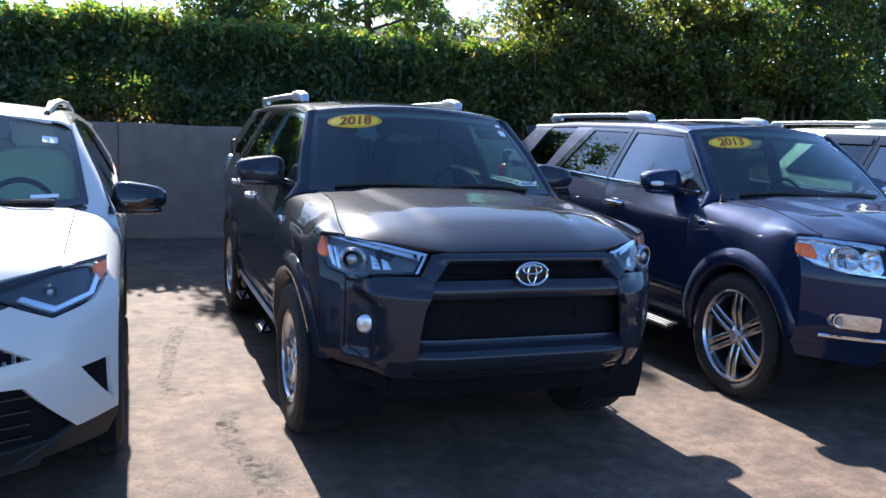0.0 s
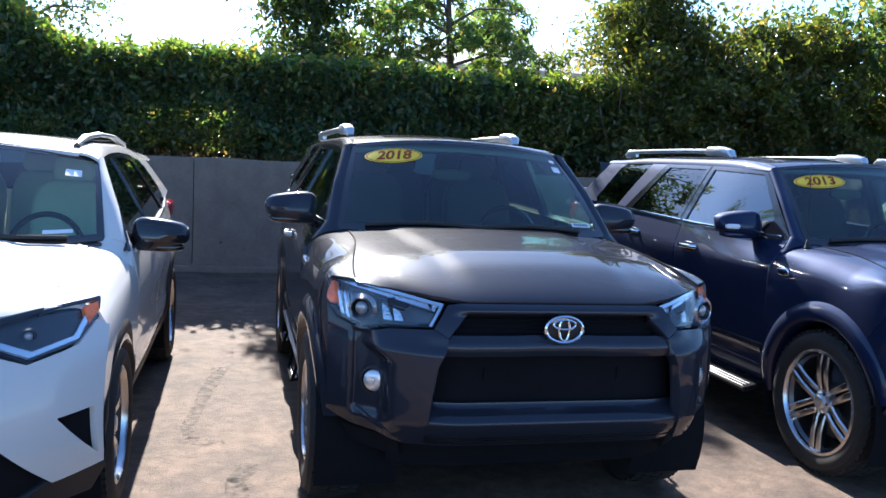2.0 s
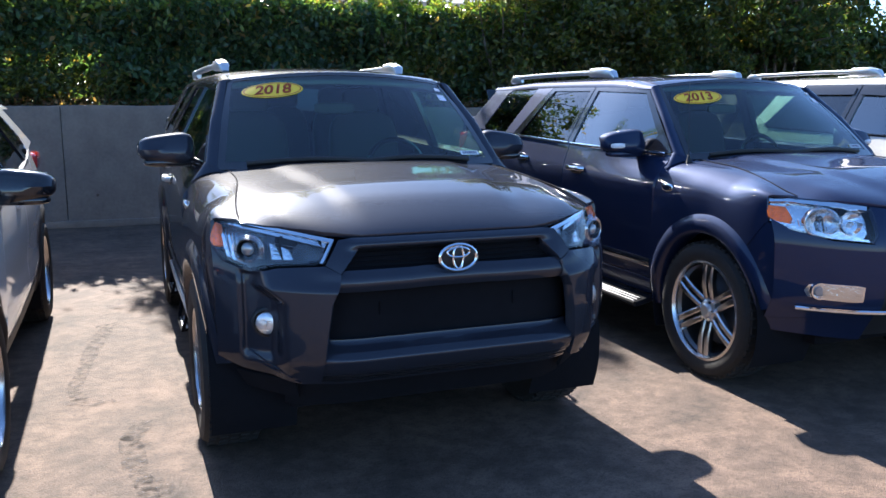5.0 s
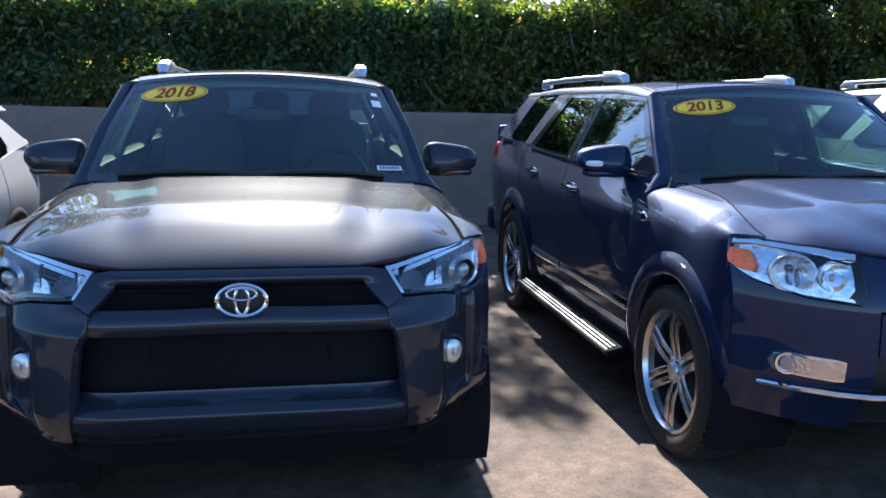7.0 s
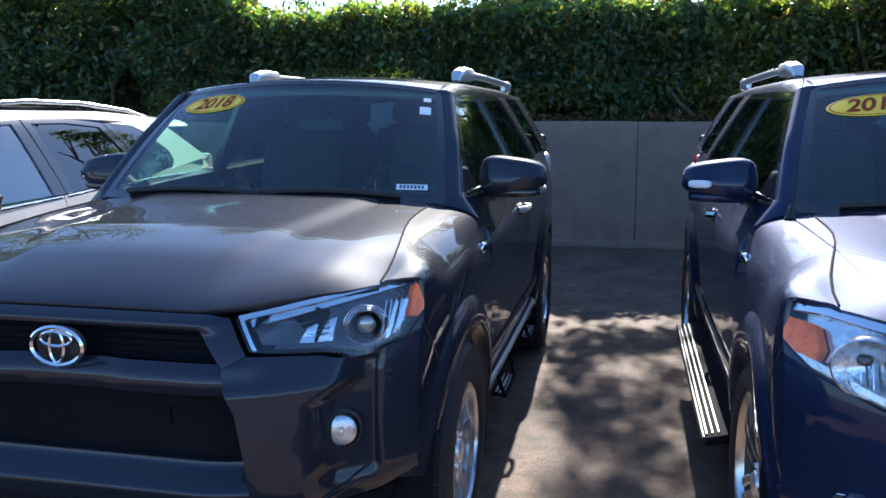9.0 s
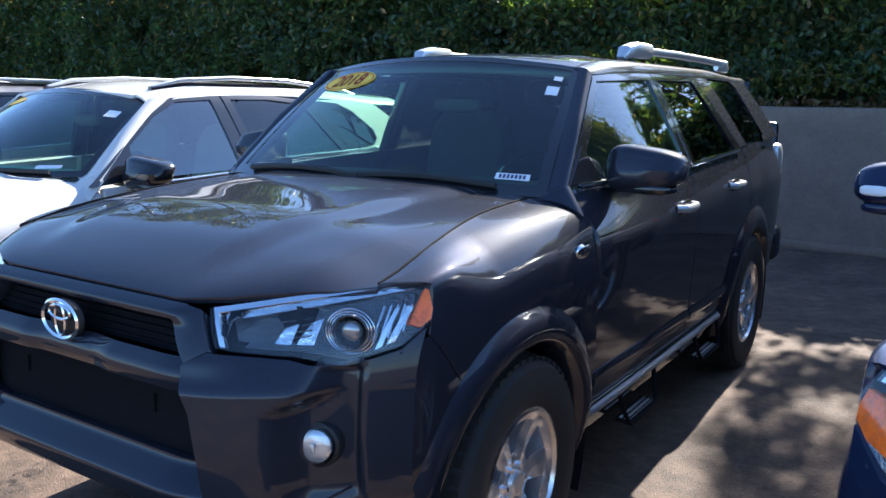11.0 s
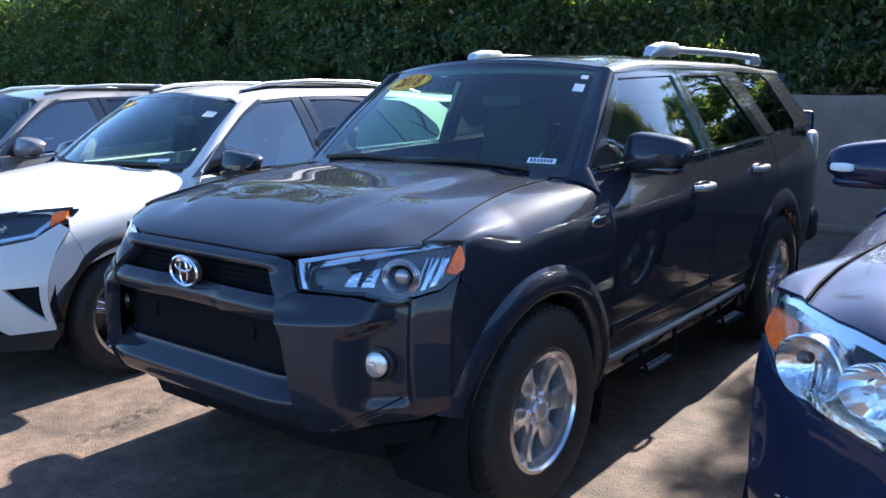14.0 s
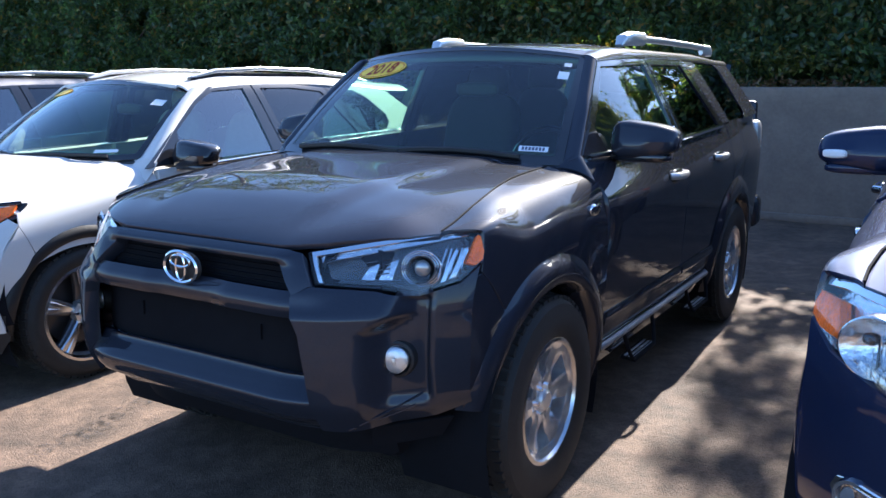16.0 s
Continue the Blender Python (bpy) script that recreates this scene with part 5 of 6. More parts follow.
        bowl = lathe([(0.0, 0.003), (0.012, 0.0035), (0.024, 0.005), (0.034, 0.008), (0.041, 0.014), (0.045, 0.05)], 28, "y")
        bowl.transform(fm)
        part("reflector", bowl, FOG_BOWL, f)
        part("bulb_shield", box(0.01, 0.01, 0.022, fm @ pose(0, -0.002, 0), 0.003), SATIN, f)
        ring = lathe([(0.045, 0.03), (0.05, 0.018), (0.058, 0.022), (0.064, 0.04), (0.066, 0.07)], 28, "y")
        ring.transform(fm)
        part("lamp_ring", ring, BLACK_TRIM, f)
        for k, line in enumerate((((0.6, 0.503), (0.68, 0.535), (0.75, 0.568)), ((0.63, 0.52), (0.69, 0.555), (0.76, 0.6)))):
            part("bumper_chin", tube([suv_nose(0.003)(s * x, z) for x, z in line], 0.004, 0.004, 6), paint, car)
        panel("lower_corner", mir([(0.58, 0.39), (0.76, 0.42), (0.8, 0.49), (0.6, 0.47)]), suv_nose(-0.05, False), DARK, car, o, 0.06)
    o = (0, -1, 0)
    rim = lambda x, z: suv_nose(0.012 + 0.02 * math.sin(math.pi * min(max((z - 1.0) / 0.045, 0), 1)) * smooth(0.46, 0.36, abs(x)) + 0.012 * smooth(0.36, 0.46, abs(x)), False)(x, z)
    panel("grille_surround", [(-0.506, 0.95), (-0.45, 1.036), (-0.4, 1.042), (0.4, 1.042), (0.45, 1.036), (0.506, 0.95), (0.456, 0.92), (0.375, 1.006), (-0.375, 1.006), (-0.456, 0.92)], rim, paint, car, o, 0.015, 0.06)
    panel("grille", [(-0.47, 0.915), (0.47, 0.915), (0.375, 1.013), (-0.375, 1.013)], suv_nose(-0.05, False), DARK, car, o, 0.05, 0.02, "black grille")
    for k in range(5):
        z = 0.93 + k * 0.016
        part("grille_bar", tube([suv_nose(-0.047, False)(x, z) for x in (-0.44, -0.2, 0, 0.2, 0.44)], 0.008, 0.003, 6), DARK, car)
    bar = lambda x, z: suv_nose(-0.008 + 0.018 * math.sin(math.pi * min(max((z - 0.848) / 0.082, 0), 1)) + 0.012 * smooth(0.1, 0.2, abs(x)), False)(x, z)
    panel("grille_crossbar", [(-0.497, 0.85), (0.497, 0.85), (0.46, 0.928), (-0.46, 0.928)], bar, paint, car, o, 0.02, 0.05)
    panel("lower_grille", [(-0.525, 0.63), (0.525, 0.63), (0.505, 0.86), (-0.505, 0.86)], suv_nose(-0.07, False), DARK, car, o, 0.06, 0.02)
    for x in (-0.29, 0.27):
        part("plate_bracket", box(0.006, 0.02, 0.05, pose(x, -0.805, 0.765), 0.002), DARK, car)
    lip = lambda x, z: suv_nose(0, False)(x, z) + Vector((0, -0.035 + 0.075 * smooth(0.59, 0.662, z) + 0.05 * smooth(0.54, 0.48, z), 0))
    panel("bumper_lip", [(-0.54, 0.475), (0.54, 0.475), (0.52, 0.66), (-0.52, 0.66)], lip, paint, car, o, 0.02, 0.05, "grey bumper lip")
    panel("lower_valance", [(-0.62, 0.34), (0.62, 0.34), (0.62, 0.5), (-0.62, 0.5)], suv_nose(-0.1, False), DARK, car, o, 0.06)
    badge(car, -0.884, 0.957, 0.075)


def fascia_2013(car, paint):
    for s in (1, -1):
        mir = lambda pts, s=s: [(s * x, z) for x, z in pts]
        o = (0, -1, 0)
        lamp_pts = [(0.53, 1.054), (0.65, 1.07), (0.83, 1.093), (0.872, 1.05), (0.872, 0.985), (0.82, 0.935), (0.7, 0.895), (0.56, 0.885), (0.535, 0.92)]
        back = panel("headlamp", mir(lamp_pts), suv_nose(-0.07, False), LAMP_BRIGHT, car, o, 0.05, 0.02, "large clear headlamp with an amber corner")
        cover = panel("lamp_cover", mir(lamp_pts), suv_nose(0.0, False), LENS, back, o, 0.05, rim=False)
        cover.visible_shadow = False
        panel("turn_lens", mir([(0.812, 1.036), (0.868, 1.04), (0.872, 0.986), (0.85, 0.965), (0.818, 0.958), (0.805, 0.985)]), suv_nose(-0.012, False), AMBER, back, o, 0.04, 0.03, "amber lens")
        panel("lamp_brow", mir([(0.535, 1.052), (0.65, 1.067), (0.83, 1.089), (0.862, 1.055), (0.8, 1.062), (0.65, 1.045), (0.54, 1.033)]), suv_nose(-0.014, False), CHROME, back, o, 0.04, 0.03)
        bowl = lathe([(0.012, 0.05), (0.045, 0.036), (0.07, 0.012), (0.078, 0.0), (0.082, 0.002), (0.084, 0.04)], 36, "y")
        bowl.transform(pose(s * 0.728, -0.66, 0.972, 0, 0, s * 26) @ Matrix.Diagonal((1.0, 1, 0.88, 1)))
        part("reflector", bowl, LAMP_BRIGHT, back)
        for k in range(9):
            x = 0.69 + k * 0.0105
            half = 0.05 * math.sqrt(1 - ((k - 4) / 6) ** 2)
            part("reflector_rib", tube([suv_nose(-0.045, False)(s * x, z) for z in (0.968 - half, 0.968 - half * 0.4, 0.975)], 0.0022, 0.004, 6), LAMP_CHROME if k % 2 else CHROME, back)
        part("bulb_shield", blob((0.016, 0.016, 0.013), 0.7, 0.7, pose(s * 0.735, -0.645, 0.992, 0, 0, s * 24)), LAMP_CHROME, back)
        panel("lamp_floor", mir([(0.562, 0.888), (0.7, 0.899), (0.82, 0.939), (0.862, 0.97), (0.84, 0.966), (0.69, 0.912), (0.57, 0.9)]), suv_nose(-0.016, False), LAMP_BRIGHT, back, o, 0.04, 0.02)
        lamp_inside(back, [(s * 0.605, -0.71, 0.968, 0.05, s * 14)], False)
        panel("grille_side", mir([(0.455, 0.86), (0.545, 0.872), (0.556, 0.883), (0.531, 0.92), (0.526, 1.052), (0.44, 1.04)]), suv_nose(-0.004, False), paint, car, o, 0.03, 0.04)
        panel("bumper_corner", mir([(0.5, 0.56), (0.7, 0.5), (0.862, 0.47), (0.87, 0.7), (0.872, 0.98), (0.82, 0.928), (0.7, 0.889), (0.56, 0.879), (0.5, 0.866)]), suv_nose(0.0, False), paint, car, o, 0.03, 0.05)
        fb = panel("fog_bezel", mir([(0.59, 0.597), (0.62, 0.594), (0.745, 0.6), (0.775, 0.61), (0.787, 0.64), (0.775, 0.67), (0.745, 0.68), (0.62, 0.678), (0.59, 0.672)]), suv_nose(0.012, False), CHROME, car, o, 0.03, 0.02, "chrome fog lamp surround")
        panel("fog_recess", mir([(0.6, 0.606), (0.622, 0.603), (0.743, 0.609), (0.768, 0.617), (0.778, 0.64), (0.768, 0.663), (0.743, 0.671), (0.622, 0.669), (0.6, 0.663)]), suv_nose(0.016, False), LAMP_BRIGHT, fb, o, 0.03, 0.01)
        fog = lathe([(0.0, -0.008), (0.024, -0.006), (0.03, 0.004), (0.034, 0.03)], 24, "y")
        fog.transform(pose(s * 0.738, -0.694, 0.64, 0, 0, s * 25))
        lamp = part("fog_lamp", fog, PROJECTOR, fb)
        ring = lathe([(0.031, 0.01), (0.034, -0.006), (0.042, -0.006), (0.046, 0.01), (0.046, 0.03)], 24, "y")
        ring.transform(pose(s * 0.738, -0.694, 0.64, 0, 0, s * 25))
        part("lamp_ring", ring, CHROME, lamp)
        part("bumper_trim", tube([suv_nose(0.02, False)(s * x, 0.545) for x in (0.35, 0.5, 0.6, 0.72, 0.8)], 0.014, 0.012, 8), CHROME, car, "chrome bumper strip")
        panel("lower_corner", mir([(0.5, 0.38), (0.83, 0.4), (0.862, 0.465), (0.7, 0.495), (0.5, 0.555)]), suv_nose(-0.015, False), paint, car, o, 0.05)
    o = (0, -1, 0)
    panel("grille", [(-0.46, 0.86), (0.46, 0.86), (0.44, 1.035), (-0.44, 1.035)], suv_nose(-0.03, False), CHROME, car, o, 0.05, 0.05, "chrome grille")
    for k in range(3):
        panel("grille_gap", [(-0.42, 0.875 + k * 0.05), (0.42, 0.875 + k * 0.05), (0.42, 0.91 + k * 0.05), (-0.42, 0.91 + k * 0.05)], suv_nose(-0.02, False), GLOSS_BLACK, car, o, 0.1, 0.01)
    panel("bumper_centre", [(-0.5, 0.7), (0.5, 0.7), (0.5, 0.855), (-0.5, 0.855)], suv_nose(0.01, False), paint, car, o, 0.04, 0.05)
    panel("lower_grille", [(-0.52, 0.4), (0.52, 0.4), (0.5, 0.7), (-0.5, 0.7)], suv_nose(-0.04, False), BLACK_TRIM, car, o, 0.06, 0.03)
    badge(car, -0.87, 0.95, 0.075)
    aer = part("aerial", tube([(-0.76, 0.38, 1.19), (-0.76, 0.385, 1.215), (-0.755, 0.395, 1.235)], [0.022, 0.012, 0.007], n=8), BLACK_TRIM, car)
    part("aerial_rod", tube([(-0.755, 0.395, 1.23), (-0.73, 0.46, 1.75)], [0.003, 0.0015], n=5), BLACK_TRIM, aer)


grey = suv("suv_car", "dark grey parked SUV with a yellow year sticker", "parked cars", pose(0, 0, 0), GREY_PAINT, "2018")
fascia_2018(grey, GREY_PAINT)
part("roof_aerial", tube([(0.0, 3.0, 1.69), (0.0, 3.01, 1.74), (0.0, 3.08, 1.82)], [0.018, 0.01, 0.004], n=8), BLACK_TRIM, grey)
for side in (1, -1):
    part("step_tube", tube([(side * 0.83, 0.46, 0.455), (side * 0.893, 0.52, 0.446), (side * 0.895, 1.3, 0.442), (side * 0.893, 2.18, 0.438), (side * 0.83, 2.26, 0.446)], 0.015, n=10), WORN_ALUMINIUM, grey, "dark tubular side step")
    for y in (1.03, 2.0):
        st = part("side_step", box(0.075, 0.3, 0.016, pose(side * 0.89, y, 0.29, 0, 6 * side, 0), 0.006), DARK, grey, "black hoop step with a ribbed metal tread")
        for k in range(3):
            part("step_tread", box(0.012, 0.28, 0.006, pose(side * (0.872 + 0.02 * k), y, 0.3 - 0.002 * k, 0, 6 * side, 0), 0.002), WORN_ALUMINIUM, st)
        part("step_hoop", tube([(side * 0.88, y - 0.2, 0.44), (side * 0.9, y - 0.18, 0.35), (side * 0.915, y - 0.15, 0.29), (side * 0.915, y + 0.15, 0.29), (side * 0.9, y + 0.18, 0.35), (side * 0.88, y + 0.2, 0.44)], 0.01, n=8), DARK, st)
blue = suv("suv_car", "dark blue parked SUV with chrome trim and yellow sticker", "parked cars", pose(2.735, -0.06, 0), BLUE_PAINT, "2013")
fascia_2013(blue, BLUE_PAINT)
for s in (1, -1):
    rb = part("running_board", box(0.15, 1.78, 0.035, pose(s * 0.92, 1.42, 0.318, 0, s * 14, 0), 0.014, 3), DARK, blue, "running board with a bright ribbed tread")
    for k in range(3):
        part("board_tread", box(0.009, 1.72, 0.006, pose(s * (0.935 + 0.022 * k), 1.42, 0.337 - 0.006 * k, 0, s * 14, 0), 0.003), WORN_ALUMINIUM, rb, "bright aluminium strip")
    part("board_edge", tube([(s * 0.992, 0.53, 0.312), (s * 0.996, 1.4, 0.314), (s * 0.992, 2.3, 0.312)], 0.009, 0.016, 8), BLACK_TRIM, rb)
    for y in (0.8, 2.0):
        part("board_bracket", box(0.25, 0.05, 0.03, pose(s * 0.8, y, 0.36, 0, s * 20, 0), 0.006), DARK, rb)
# the older model is broader across its nose
for ob in blue.children_recursive:
    if ob.type == "MESH" and not any(q.name.startswith("wheel.") or q.name == "wheel" for q in (ob, ob.parent, ob.parent.parent) if q):
        for v in ob.data.vertices:
            v.co.x *= 1 + 0.048 * smooth(0.05, -0.5, v.co.y)
silver = suv("suv_car", "silver parked SUV with roof rails and window visors", "parked cars", pose(5.5, 0.1, 0) @ Matrix.Diagonal((1, 1, 1.035, 1)), SILVER_PAINT, "silver")
fascia_2013(silver, SILVER_PAINT)


# ---- compact crossover, shared by the white and the slate car ----
RAV_W = [(-0.62, 0.885), (-0.48, 0.903), (-0.35, 0.907), (-0.1, 0.911), (0.3, 0.914), (1.2, 0.92), (2.3, 0.915), (2.9, 0.895), (3.3, 0.86), (3.65, 0.78)]
RAV_HOOD = [(-0.8, 0.925), (-0.5, 0.965), (-0.2, 1.01), (0.2, 1.062), (0.5, 1.1)]
RAV_SIDE = [(0.25, -0.08), (0.36, -0.04), (0.5, -0.012), (0.62, -0.016), (0.8, 0.0), (0.92, -0.004), (1.0, -0.018), (1.08, -0.038), (1.2, -0.07)]
RAV_GREEN = [(1.0, 0.9), (1.1, 0.866), (1.25, 0.792), (1.4, 0.712), (1.5, 0.652), (1.58, 0.59)]
RAV_NOSE = [(0.25, 0.07), (0.45, 0.0), (0.6, 0.0), (0.75, 0.05), (0.85, 0.12), (0.95, 0.22), (1.0, 0.28), (1.05, 0.35)]
RAV_BELT = [(0.5, 1.06), (1.5, 1.095), (2.3, 1.135), (3.0, 1.19)]
RAV_REAR, RAV_WB, RAV_AXLE = 3.66, 2.66, 0.355


def rav_nose(off=0.0):
    return lambda x, z: Vector((x, -0.93 + 1.05 * max(0, abs(x) - 0.25) ** 2 + lerp_table(RAV_NOSE, z) - off, z))


def rav_hood_edge(x):
    a = max(0, abs(x) - 0.25)
    return -0.775 + 1.05 * a * a + 0.2 * abs(x)


def rav_hood(x, y):
    z = lerp_table(RAV_HOOD, y) + 0.055 * (1 - (x / 0.72) ** 2) + 0.012 * (1 - smooth(0.36, 0.44, abs(x))) * smooth(-0.7, -0.3, y)
    ye = rav_hood_edge(x)
    ze = 0.862 + 0.13 * abs(x)
    zn = lerp_table(RAV_HOOD, ye) + 0.055 * (1 - (x / 0.72) ** 2)
    return Vector((x, y, z - (zn - ze) * (1 - min(max(y - ye, 0) / 0.2, 1)) ** 2))


def rav_roof(x, y):
    return Vector((x, y, 1.615 - 0.035 * (x / 0.56) ** 2 - 0.075 * smooth(1.4, 0.75, y) - 0.06 * smooth(2.2, 3.4, y)))


def rav_glass(x, t):
    y0, z0 = 0.2 + 0.3 * (x / 0.74) ** 2, 1.1 + 0.02 * (x / 0.74) ** 2
    y1, z1 = 0.9 + 0.075 * (x / 0.65) ** 2, 1.545 - 0.045 * (x / 0.65) ** 2
    return Vector((x / 0.74 * (0.75 - 0.1 * t), y0 + (y1 - y0) * t, z0 + (z1 - z0) * t + 0.02 * math.sin(math.pi * min(max(t, 0), 1))))


def crossover(label, m, paint, caps, sticker):
    car = thing("crossover_car", label, "car", "parked cars", m)
    R, cz = 0.435, RAV_AXLE
    for s in (1, -1):
        o = (s, 0, 0)
        side = lambda y, z, s=s: Vector((s * (lerp_table(RAV_W, y) + lerp_table(RAV_SIDE, z)), y, z))
        fend = fender_fn(s, RAV_W, RAV_HOOD, 0.7, 0.93, 0.0)
        green = lambda y, z, s=s: Vector((s * lerp_table(RAV_GREEN, z), y, z))
        panel("front_fender", [(0.505, 0.42), (0.505, 1.3), (-0.5, 1.3), (-0.39, 1.2), (-0.315, 1.1), (-0.33, 1.03)] + arc(0, cz, R, 125, 4, 18) + [(0.44, 0.36), (0.5, 0.36)], fend, paint, car, o, 0.05)
        panel("bumper_side", [(-0.332, 1.025)] + arc(0, cz, R, 126, 180, 9) + [(-0.455, 0.34), (-0.48, 0.5), (-0.48, 0.61), (-0.446, 0.77), (-0.395, 0.91), (-0.347, 1.01)], fend, paint, car, o, 0.04)
        d2 = 1.53
        fd = panel("front_door", [(0.515, 0.42), (d2, 0.42), (d2, 1.093), (0.515, 1.06)], side, paint, car, o, 0.06, 0.04)
        rd = panel("rear_door", [(d2 + 0.01, 0.42), (2.17, 0.42)] + arc(RAV_WB, cz, R + 0.01, 174, 112, 10) + [(2.53, 1.1), (2.5, 1.145), (d2 + 0.01, 1.094)], side, paint, car, o, 0.06, 0.04)
        panel("rear_quarter", [(2.54, 0.9)] + arc(RAV_WB, cz, R, 106, -2, 14) + [(3.2, 0.4), (RAV_REAR - 0.1, 0.45), (RAV_REAR - 0.06, 0.95), (3.35, 1.23), (2.52, 1.148), (2.545, 1.1)], side, paint, car, o, 0.06)
        panel("sill", [(0.45, 0.28), (2.22, 0.28), (2.2, 0.41), (0.45, 0.41)], side, BLACK_TRIM, car, o, 0.06)
        arch_flare(car, 0, s, side, R - 0.03, R + 0.035, 196, -14, 0.014, BLACK_TRIM, cz)
        arch_flare(car, RAV_WB, s, side, R - 0.03, R + 0.035, 194, -14, 0.014, BLACK_TRIM, cz)
        for cy in (0, RAV_WB):
            arch_liner(car, cy, s, R + 0.01, 0.52, 0.89, cz)
            wheel("wheel", car, s * 0.785, cy, cz, cz, 0.25, "five", s)
        for d, y, z in ((fd, 1.27, 0.98), (rd, 2.2, 1.01)):
            p = side(y, z)
            part("door_handle", tube([p + Vector((s * q, dy, 0)) for dy, q in ((-0.1, -0.004), (-0.075, 0.008), (0, 0.012), (0.075, 0.009), (0.1, -0.004))], 0.012, 0.015, 8), paint, d)
        a_front = line3((s * 0.755, 0.51, 1.122), (s * 0.706, 0.745, 1.325), (s * 0.652, 0.985, 1.505))
        a_rear = line3((s * 0.876, 0.505, 1.095), (s * 0.79, 0.72, 1.262), (s * 0.706, 0.95, 1.42), (s * 0.647, 1.13, 1.508))
        panel("a_pillar", [(0, 0), (1, 0), (1, 1), (0, 1)], ruled(a_front, a_rear, 0.02, (s * 0.7, -0.4, 0.4)), paint, car, (s * 0.8, -0.5, 0.4), 0.1)
        panel("cowl_corner", [(0, 0), (1, 0), (1, 1), (0, 1)], ruled(line3((s * 0.69, 0.44, 1.085), (s * 0.757, 0.512, 1.124)), line3((s * 0.895, 0.42, 1.0), (s * 0.878, 0.52, 1.098)), 0.015, (s * 0.5, 0, 0.8)), paint, car, (s * 0.5, -0.3, 0.8), 0.2)
        top = [(0.95, 1.48), (1.2, 1.508), (1.6, 1.528), (2.3, 1.52), (3.0, 1.47)]
        low = lambda t, s=s: Vector((s * lerp_table(RAV_GREEN, lerp_table(top, 0.97 + 2.4 * t)), 0.97 + 2.4 * t, lerp_table(top, 0.97 + 2.4 * t)))
        high = lambda t, s=s: rav_roof(s * 0.555, 0.97 + 2.4 * t)
        panel("roof_side", [(0, 0.0), (1, 0.0), (1, 0.98), (0, 0.98)], ruled(low, high, 0.012, (s * 0.6, 0, 0.8)), paint, car, (s * 0.6, 0, 0.8), 0.1)
        panel("window_frame", [(0.46, 1.075), (0.71, 1.265), (0.95, 1.425), (1.14, 1.512), (1.51, 1.527), (1.57, 1.103), (1.47, 1.1), (1.43, 1.502), (1.16, 1.488), (0.98, 1.412), (0.735, 1.25), (0.66, 1.085)], green, GLOSS_BLACK, fd, o, 0.04, 0.03)
        panel("window_frame", [(1.58, 1.103), (1.525, 1.528), (1.9, 1.53), (2.25, 1.5), (2.52, 1.15), (2.44, 1.145), (2.2, 1.475), (1.9, 1.503), (1.59, 1.503), (1.645, 1.107)], green, GLOSS_BLACK, rd, o, 0.04, 0.03)
        inset = lambda f, d=0.01, s=s: (lambda y, z: f(y, z) - Vector((s * d, 0, 0)))
        g1 = panel("front_window", [(0.665, 1.085), (1.475, 1.098), (1.435, 1.503), (1.16, 1.49), (0.98, 1.414), (0.735, 1.252)], inset(green), TINTED_GLASS, fd, o, 0.08, rim=False)
        g2 = panel("rear_window", [(1.645, 1.104), (2.445, 1.143), (2.2, 1.477), (1.9, 1.505), (1.59, 1.504)], inset(green), PRIVACY, rd, o, 0.08, rim=False)
        panel("c_pillar", [(2.53, 1.15), (2.26, 1.5), (2.32, 1.497), (2.59, 1.16)], green, GLOSS_BLACK, car, o, 0.05)
        g3 = panel("quarter_window", [(2.59, 1.16), (2.32, 1.497), (2.57, 1.476), (2.7, 1.42), (2.86, 1.29), (2.865, 1.23), (2.8, 1.185)], inset(green, 0.004), PRIVACY, car, o, 0.08, rim=False)
        panel("d_pillar", [(2.59, 1.155), (2.805, 1.181), (2.87, 1.227), (2.865, 1.292), (2.705, 1.424), (2.575, 1.48), (2.32, 1.5), (2.75, 1.505), (3.0, 1.47), (3.36, 1.225)], green, paint, car, o, 0.05)
        for g in (g1, g2, g3):
            g.visible_shadow = False
        for d, ys in ((fd, (0.64, 1.1, 1.52)), (rd, (1.57, 2.0, 2.48))):
            part("belt_moulding", tube([green(y, lerp_table(RAV_BELT, y) - 0.012) + Vector((s * 0.006, 0, 0)) for y in ys], 0.006, 0.01, 8), CHROME, d)
        panel("mirror_sail", [(0.43, 1.07), (0.7, 1.085), (0.745, 1.258), (0.705, 1.258)], lambda y, z, g=green, s=s: g(y, z) + Vector((s * 0.004, 0, 0)), GLOSS_BLACK, fd, o, 0.05, 0.01)
        mirror_cap(car, s * 1.0, 0.69, 1.135, s, caps, GLOSS_BLACK, False)
        pts = [(s * 0.52, 1.12, 1.57), (s * 0.53, 1.3, 1.612), (s * 0.54, 1.7, 1.634), (s * 0.545, 2.2, 1.627), (s * 0.54, 2.7, 1.582), (s * 0.53, 2.95, 1.54)]
        rail = part("roof_rail", tube(pts, [0.01, 0.024, 0.022, 0.022, 0.024, 0.01], [0.01, 0.015, 0.014, 0.014, 0.015, 0.01], 10, power=3), SATIN, car, "silver arched roof rail")
        part("rail_base", tube([(s * 0.52, 1.1, 1.56), (s * 0.535, 1.35, 1.588), (s * 0.545, 2.0, 1.59), (s * 0.54, 2.6, 1.562), (s * 0.53, 2.98, 1.535)], 0.018, 0.014, 8), GLOSS_BLACK, rail)
        part("tail_lamp", blob((0.09, 0.2, 0.07), 0.5, 0.5, pose(s * 0.765, 3.42, 1.08)), RED_LENS, car, "red tail lamp")
